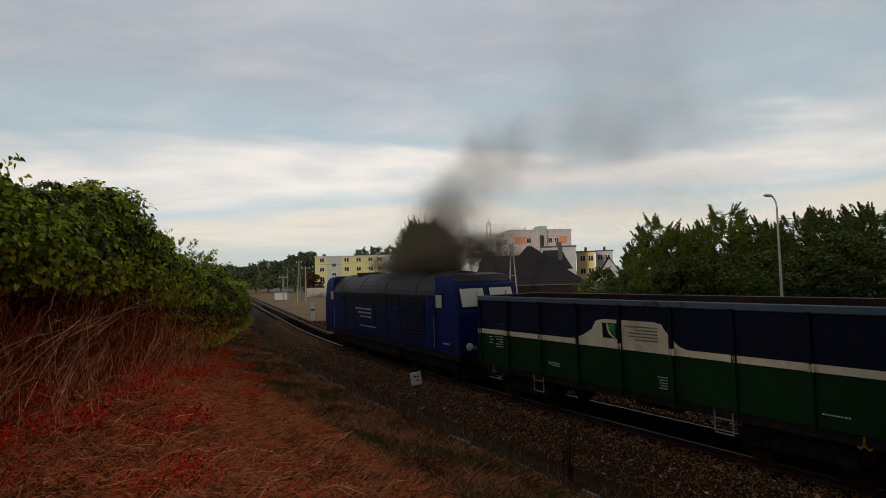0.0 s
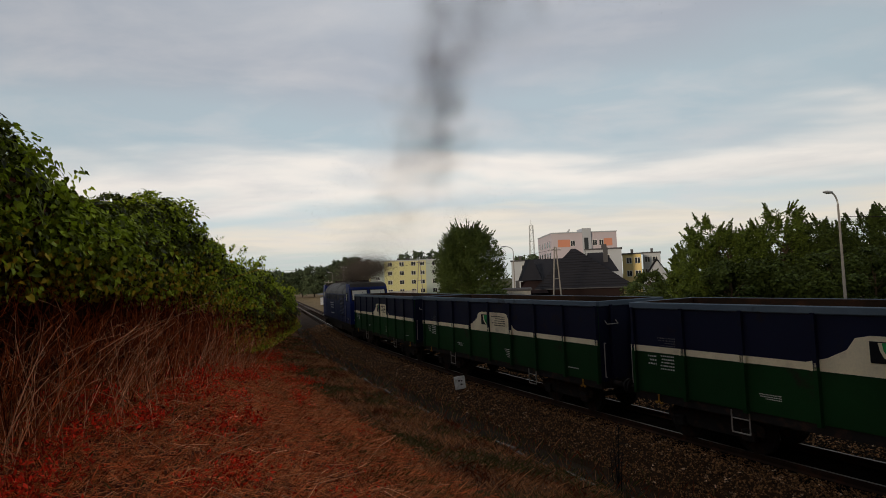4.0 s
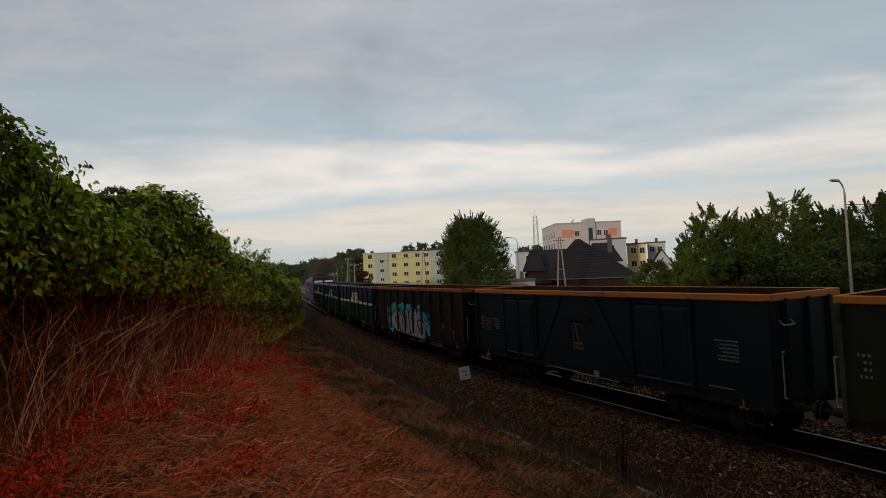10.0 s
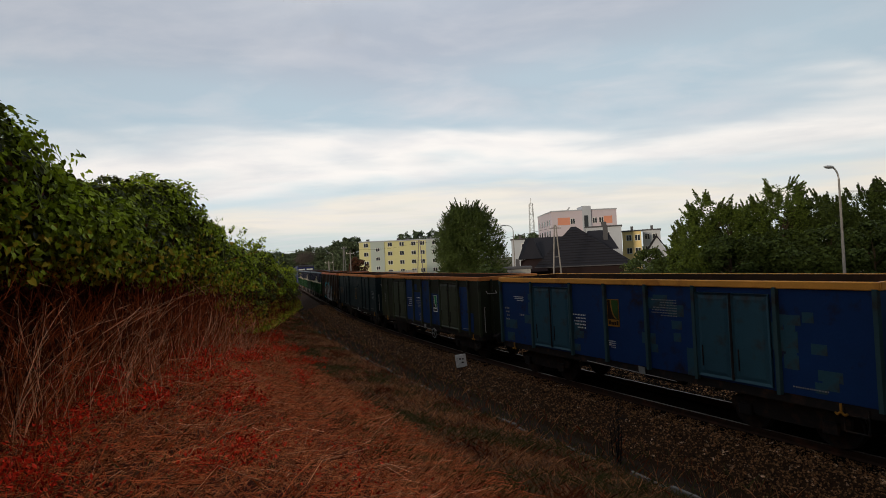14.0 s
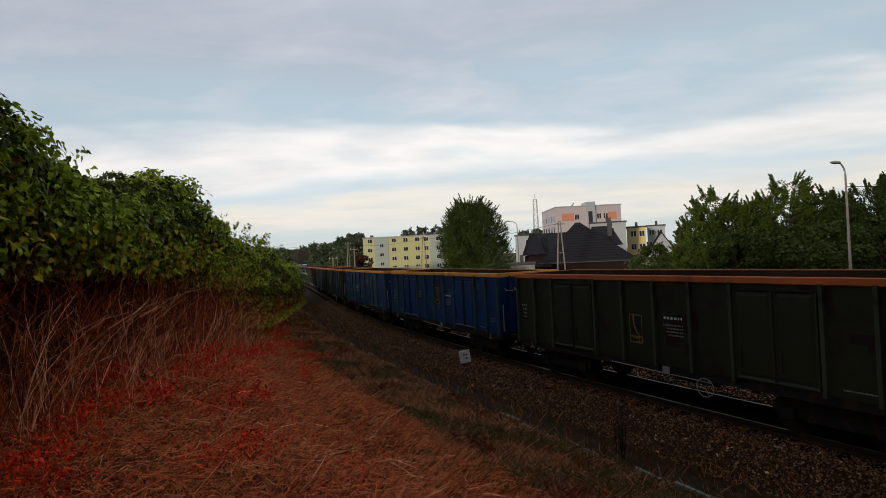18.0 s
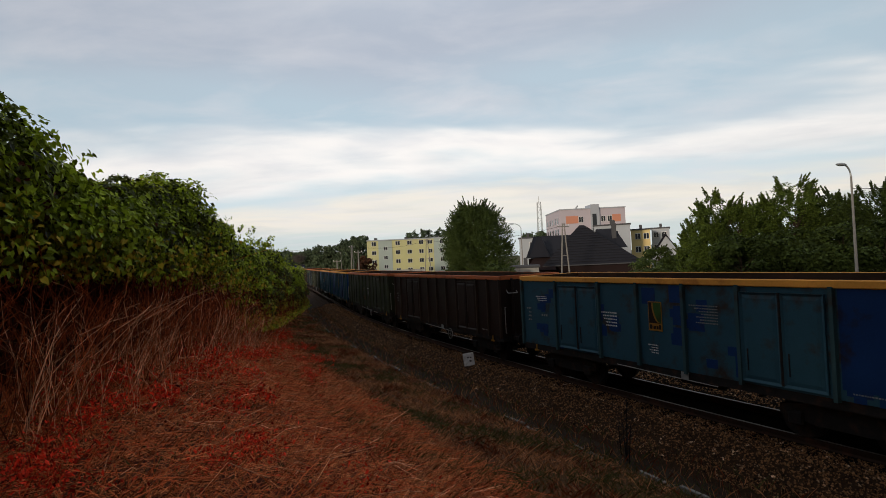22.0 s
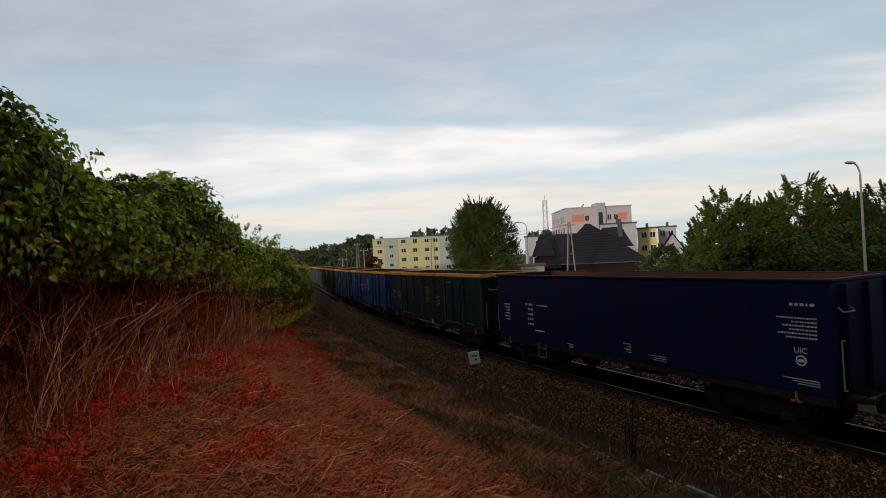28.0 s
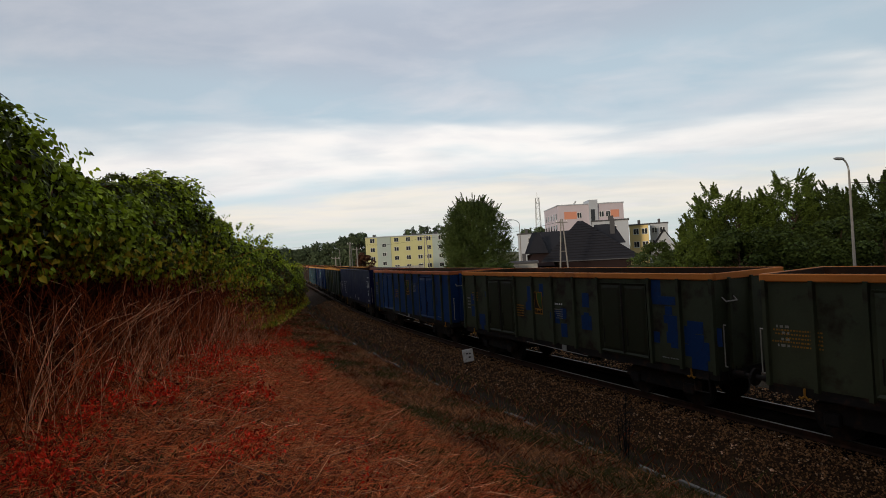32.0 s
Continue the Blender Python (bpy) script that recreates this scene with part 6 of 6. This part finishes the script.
stuff("straw_litter", V, F, M["straw_blade"], "pale dry straw stems matted on the bank", "straw")
V, F = stems(scatter(14000, 1.5, 34, -16, -8.0, rng, 1.4), rng, 0.15, 0.6, 0.2, rng.uniform(0.002, 0.006, 14000))
stuff("red_stem_litter", V, F, M["cane"], "fallen red-brown stems on the bank", "plant litter")
# short upright stubble
p = scatter(26000, 1.5, 28, -15.6, -8.0, rng, 1.15)
V, F = blades(p, rng, 0.05, 0.2, 0.005, 0.5)
stuff("stubble", V, F, ([M["straw_blade"], M["cane"], M["grass_blade"]], np.tile(rng.choice(3, len(p), p=[0.4, 0.45, 0.15]), 2)), "short dry stubble on the bank", "stubble")


def forked_canes(count, s0, s1, into, tallest, rng):
    """Dead canes that stand, lean and arch over, with thin forks."""
    a, e, r = [], [], []
    for _ in range(count):
        s = s0 + (s1 - s0) * rng.random() ** 1.3
        o = float(np.interp(s, *EDGE)) + rng.normal(into, 0.4)
        q = np.array(place(s, o, rough_lie(s, o)))
        h, w = rng.uniform(0.5, tallest), rng.uniform(0.003, 0.0075)
        way = np.r_[rng.normal(0.06, 0.22, 2), 1.0]
        bend = np.r_[rng.normal(0.02, 0.08, 2), -rng.uniform(0.0, 0.10)]
        for k in range(6):
            x = q + way * h / 6
            a.append(q), e.append(x), r.append(w * (1 - 0.11 * k))
            if k > 1 and rng.random() < 0.55:
                y, d = x, way + np.r_[rng.normal(0, 0.6, 2), -0.1]
                for _ in range(2):
                    z = y + d * h * rng.uniform(0.06, 0.14)
                    a.append(y), e.append(z), r.append(w * 0.45)
                    y, d = z, d + np.r_[rng.normal(0, 0.2, 2), -0.2]
            q, way = x, way + bend + np.r_[rng.normal(0, 0.09, 2), 0]
    return sticks(a, e, np.array(r)), len(a)


for count, s0, s1, into, tallest, mats, name, label in (
        (640, 5.5, 40, -0.35, 2.0, "cane", "dead_canes", "red-brown dead canes in front of the thicket"),
        (230, 6.8, 27, 0.05, 1.8, "cane_pale", "broken_canes", "pale broken canes standing at the foot of the thicket")):
    (V, F), n = forked_canes(count, s0, s1, into, tallest, rng)
    stuff(name, V, F, M[mats], label, "dead canes")
# long pale canes flattened on the bank
p = scatter(260, 5, 26, -14.0, -9.0, rng, 1.1)
V, F = stems(p, rng, 0.3, 0.8, 0.22, rng.uniform(0.002, 0.0045, 260))
stuff("fallen_canes", V, F, M["cane_pale"], "long pale canes lying flattened on the bank", "dead canes")
# fallen red leaves
pts = [scatter(5000, 1.5, 40, -15.5, -8.0, rng, 1.3) + [0, 0, 0.04]]
for c in scatter(150, 2, 45, -15.2, -8.2, rng, 1.2):
    if noise.noise(Vector(c) * 0.45) < 0.05:
        continue
    pts.append(c + np.abs(rng.normal(0, 1, (70, 3))) * [0, 0, 0.13] + np.c_[rng.normal(0, 0.25, (70, 2)), np.zeros(70)])
V, F = leaves(np.vstack(pts), 0.028, rng, 0.1, 2.0)
stuff("red_leaves", V, F, M["red_leaf"], "red withered leaves on the bank", "red leaves")


def red_shrublet(s, off, wide, high, seed):
    """A low clump of seedlings whose long leaves have turned red."""
    rng = np.random.default_rng(seed)
    t = thing("red_seedling", "low clump of seedlings with red autumn leaves on the bank", "shrub", Matrix.Translation(place(s, off, rough_lie(s, off))), group="red seedlings")
    k = int(26 + 60 * wide)
    foot = np.c_[rng.normal(0, wide * 0.6, (k, 2)), np.full(k, -0.05)]
    tip = foot + np.c_[rng.normal(0, 0.10, (k, 2)), high * rng.uniform(0.4, 1.0, k)]
    part("stem_thatch", soup("stem_thatch", *sticks(foot, tip, 0.003), M["cane"]), None, t)["kind"] = "stuff"
    u = rng.uniform(0.15, 1.02, (k, 11, 1))
    pts = (foot[:, None] * (1 - u) + tip[:, None] * u + rng.normal(0, 0.05, (k, 11, 3))).reshape(-1, 3)
    V, F = leaves(pts, 0.026 if s < 8 else 0.034, rng, 0.9, 2.3)
    part("foliage", soup("foliage", V, F, M["red_leaf"]), None, t)


for i, (s, off, wide, high) in enumerate(((14.3, -12.5, 0.55, 0.75), (12.6, -12.5, 0.6, 0.5), (11.4, -12.9, 0.5, 0.3), (13.0, -11.8, 0.6, 0.35), (9.3, -12.7, 0.4, 0.22), (10.4, -12.0, 0.45, 0.28), (9.2, -13.5, 0.4, 0.3),
                                          (8.3, -14.1, 0.45, 0.35), (7.5, -14.3, 0.4, 0.3), (6.2, -14.35, 0.35, 0.4), (5.8, -14.5, 0.4, 0.42), (6.9, -12.5, 0.28, 0.3), (6.5, -12.8, 0.3, 0.16), (6.1, -13.1, 0.25, 0.14),
                                          (20.4, -10.4, 0.7, 0.35), (21.5, -8.9, 0.7, 0.3), (23.0, -8.0, 0.6, 0.3), (26.5, -8.6, 0.8, 0.4), (30.5, -8.4, 0.8, 0.5), (24.0, -9.6, 0.8, 0.5), (34.0, -7.9, 0.8, 0.5), (15.8, -9.8, 0.45, 0.2),
                                          (17.6, -9.4, 0.6, 0.25), (10.3, -14.2, 0.5, 0.6), (17.0, -11.4, 0.6, 0.5), (18.8, -10.8, 0.6, 0.4), (28.0, -7.4, 0.6, 0.3))):
    red_shrublet(s, off, wide, high, 300 + i)
def patchy(p, rng):
    """Straw, green blades or brown stalks, in patches."""
    green = np.array([noise.noise(Vector(q) * 0.55) for q in p]) + rng.normal(0, 0.16, len(p))
    brown = np.array([noise.noise(Vector(q) * 0.9 + Vector((9, 4, 2))) for q in p]) + rng.normal(0, 0.2, len(p))
    return np.where(green > 0.12, 1, np.where(brown > 0.05, 2, 0))


# tufts of dry and green grass below the bank
p = scatter(70000, 2, 50, -10.4, -4.25, rng, 1.35)
V, F = blades(p, rng, 0.05, 0.22, 0.006, 0.6)
stuff("dry_grass", V, F, ([M["dry_blade"], M["grass_blade"], M["cane_shade_brown"]], np.tile(patchy(p, rng), 2)), "short dry grass below the bank", "grass")
p = scatter(5000, 3, 60, -4.3, -2.6, rng, 1.3)
V, F = blades(p, rng, 0.08, 0.34, 0.007, 0.4)
stuff("ditch_weeds", V, F, ([M["dry_blade"], M["grass_blade"], M["cane_shade_brown"]], np.tile(rng.choice(3, len(p), p=[0.25, 0.4, 0.35]), 2)), "dry weeds in the ditch beside the ballast", "weeds")
p = scatter(14000, 3, 60, -10.2, -4.3, rng, 1.2)
V, F = stems(p, rng, 0.06, 0.26, 0.06, 0.0028)
stuff("straw_litter", V, F, M["dry_blade"], "dry straw scattered below the bank", "straw")


def sapling(s, off, h, seed):
    """A thin dark leafless stalk."""
    r = random.Random(seed)
    t = thing("dead_stalk", "thin dark leafless weed stalk beside the ditch", "weed", Matrix.Translation(place(s, off, lie(s, off))))
    part("stem", rod(bmesh.new(), (0, 0, -0.1), (r.uniform(-0.1, 0.1), 0, h), 0.02, 0.008, 5), M["black"], t)
    for k in range(6):
        z = h * r.uniform(0.3, 0.9)
        part("twig", rod(bmesh.new(), (0, 0, z), (r.uniform(-0.3, 0.3), r.uniform(-0.3, 0.3), z + r.uniform(0.1, 0.35)), 0.011, 0.005, 4), M["black"], t)
    return t


for k, (s, off, h) in enumerate(((9.6, -3.5, 1.5), (9.75, -3.35, 1.1), (9.45, -3.6, 0.9), (9.95, -3.3, 0.8))):
    sapling(s, off, h, k)


# ---- smoke: clouds of soot flakes that rise from the exhaust ----
SOOT = surface("soot", (0.10, 0.086, 0.075), 1.0, vary=0.2, bump=0, spec=0.0)


def puff_mesh(seed, wide, tall, flakes, size):
    """Very fine flakes, gathered in lumps."""
    rng = np.random.default_rng(seed)
    c = np.vstack([rng.normal(0, 1, (flakes // 8, 3)) * rng.uniform(0.25, 0.62) + rng.normal(0, 0.7, 3) for _ in range(8)]) * [wide, wide, tall]
    k = len(c)
    me = bpy.data.meshes.new("smoke_puff")
    me.vertices.add(3 * k), me.loops.add(3 * k), me.polygons.add(k)
    me.vertices.foreach_set("co", (c[:, None, :] + rng.normal(0, size, (k, 3, 3))).ravel())
    me.loops.foreach_set("vertex_index", np.arange(3 * k, dtype=np.int32))
    me.polygons.foreach_set("loop_start", 3 * np.arange(k, dtype=np.int32))
    me.materials.append(SOOT)
    me.update(calc_edges=True)
    return me


def puff(mesh):
    return tagged(new("smoke_puff", mesh), "drifting puff of dark diesel smoke from the locomotive", "smoke", "smoke puffs")


puffs = []
rng = np.random.default_rng(5)
thin = [puff_mesh(k, 1.4, 1.5, 34000, 0.0034) for k in range(3)]
tall = [puff_mesh(20 + k, 1.0, 1.15, 46000, 0.0034) for k in range(4)]
roof = [puff_mesh(50 + k, 0.95, 0.6, 60000, 0.006) for k in range(3)]
# each puff: born at, start across, drift across and along, climb, place on the roof
for k in range(24):     # an older, thinner cloud
    puffs.append((puff(thin[k % 3]), -3.3 + 0.05 * k, rng.normal(0.6, 0.9), rng.normal(0.1, 0.14), rng.normal(0, 0.14), rng.uniform(0.2, 1.3), 0.0))
for k in range(62):     # the tall column, which loosens as it climbs
    puffs.append((puff(tall[k % 4]), -1.55 + 0.037 * k, rng.normal(0, 0.5), rng.normal(0.12, 0.22), rng.normal(-0.2, 0.2), 2.25 - 0.016 * k + rng.normal(0, 0.2), 0.0))
for k in range(16):     # thin trail left above the track
    puffs.append((puff(thin[k % 3]), 0.1 + 0.28 * k, rng.normal(0, 0.6), rng.normal(0, 0.2), rng.normal(0, 0.25), rng.uniform(0.35, 1.3), 0.0))
for k in range(12):     # what clings to the roof and is dragged along
    puffs.append((puff(roof[k % 3]), -9.0, rng.normal(0, 0.35), 0.0, 0.0, 0.0, 1.0 - 0.75 * k))


# ---- motion ----
def run(t):
    """Where the first wagon's front end stands along the track at t seconds."""
    return 15.68 + 5.28669 * t + 0.0427234 * t * t - 0.000202375 * t ** 3


def on_rails(mid, base):
    """The pose of a vehicle whose middle is mid metres along, with its bogies base apart."""
    a, b = place(mid - base / 2, 0), place(mid + base / 2, 0)
    d = b - a
    return Matrix.Translation((a + b) / 2) @ Matrix.Rotation(math.atan2(-d.x, d.y), 4, "Z")


# metres each wagon is moved along the track to fit the camera's view
VIEW_SHIFT = (0.10, 0.15, 0.15, 0.20, 0.30, 0.33, 0.12, 0.06, 0.08, 0.0, -0.15, -0.26, -0.20, -0.15, -0.20, -0.26, -0.12, -0.10)


def motions():
    times = [float(t) for t in range(33)]
    for i, w in enumerate(wagons):
        walk(w, [(t, on_rails(run(t) + VIEW_SHIFT[i] - PITCH * i - LB / 2, 8.2)) for t in times])
    walk(loco, [(t, on_rails(run(t) + GAP + LL / 2, 9.8)) for t in times])
    for ob, born, side, drift, trail, speed, spot in puffs:
        rows = []
        for t in [k * 0.5 for k in range(65)]:
            home = on_rails(run(t) + GAP + LL / 2, 9.8)
            if spot:      # dragged along over the roof, rolling and lagging behind
                swing = 0.35 * math.sin(1.7 * t + 3 * spot)
                lag = 0.18 * min(t, 10)
                rows.append((t, home @ Matrix.Translation((side, spot - 1.0 - lag + swing, 4.75 + 0.05 * t - 0.10 * spot + 0.15 * math.sin(1.3 * t + spot))) @ pose(0, 0, 0, 0, 0, 50 * spot + 20 * math.sin(t + spot))))
                continue
            if t <= born:
                rows.append((t, home @ Matrix.Translation((0, -1.3, 2.6))))
                continue
            age = t - born
            out = on_rails(run(born) + GAP + LL / 2, 9.8) @ Vector((0, -1.3, 4.3))
            rise = speed * age + 0.20 * age * age + 0.8 * (1 - math.exp(-age / 0.5))
            q = out + ALONG * (1.0 * (1 - math.exp(-age)) + (0.35 + trail) * age) + ACROSS * (side + drift * age) + Vector((0, 0, rise))
            rows.append((t, Matrix.Translation(q) @ pose(0, 0, 0, 0, 0, 10 * age + 400 * born)))
        walk(ob, rows)


motions()
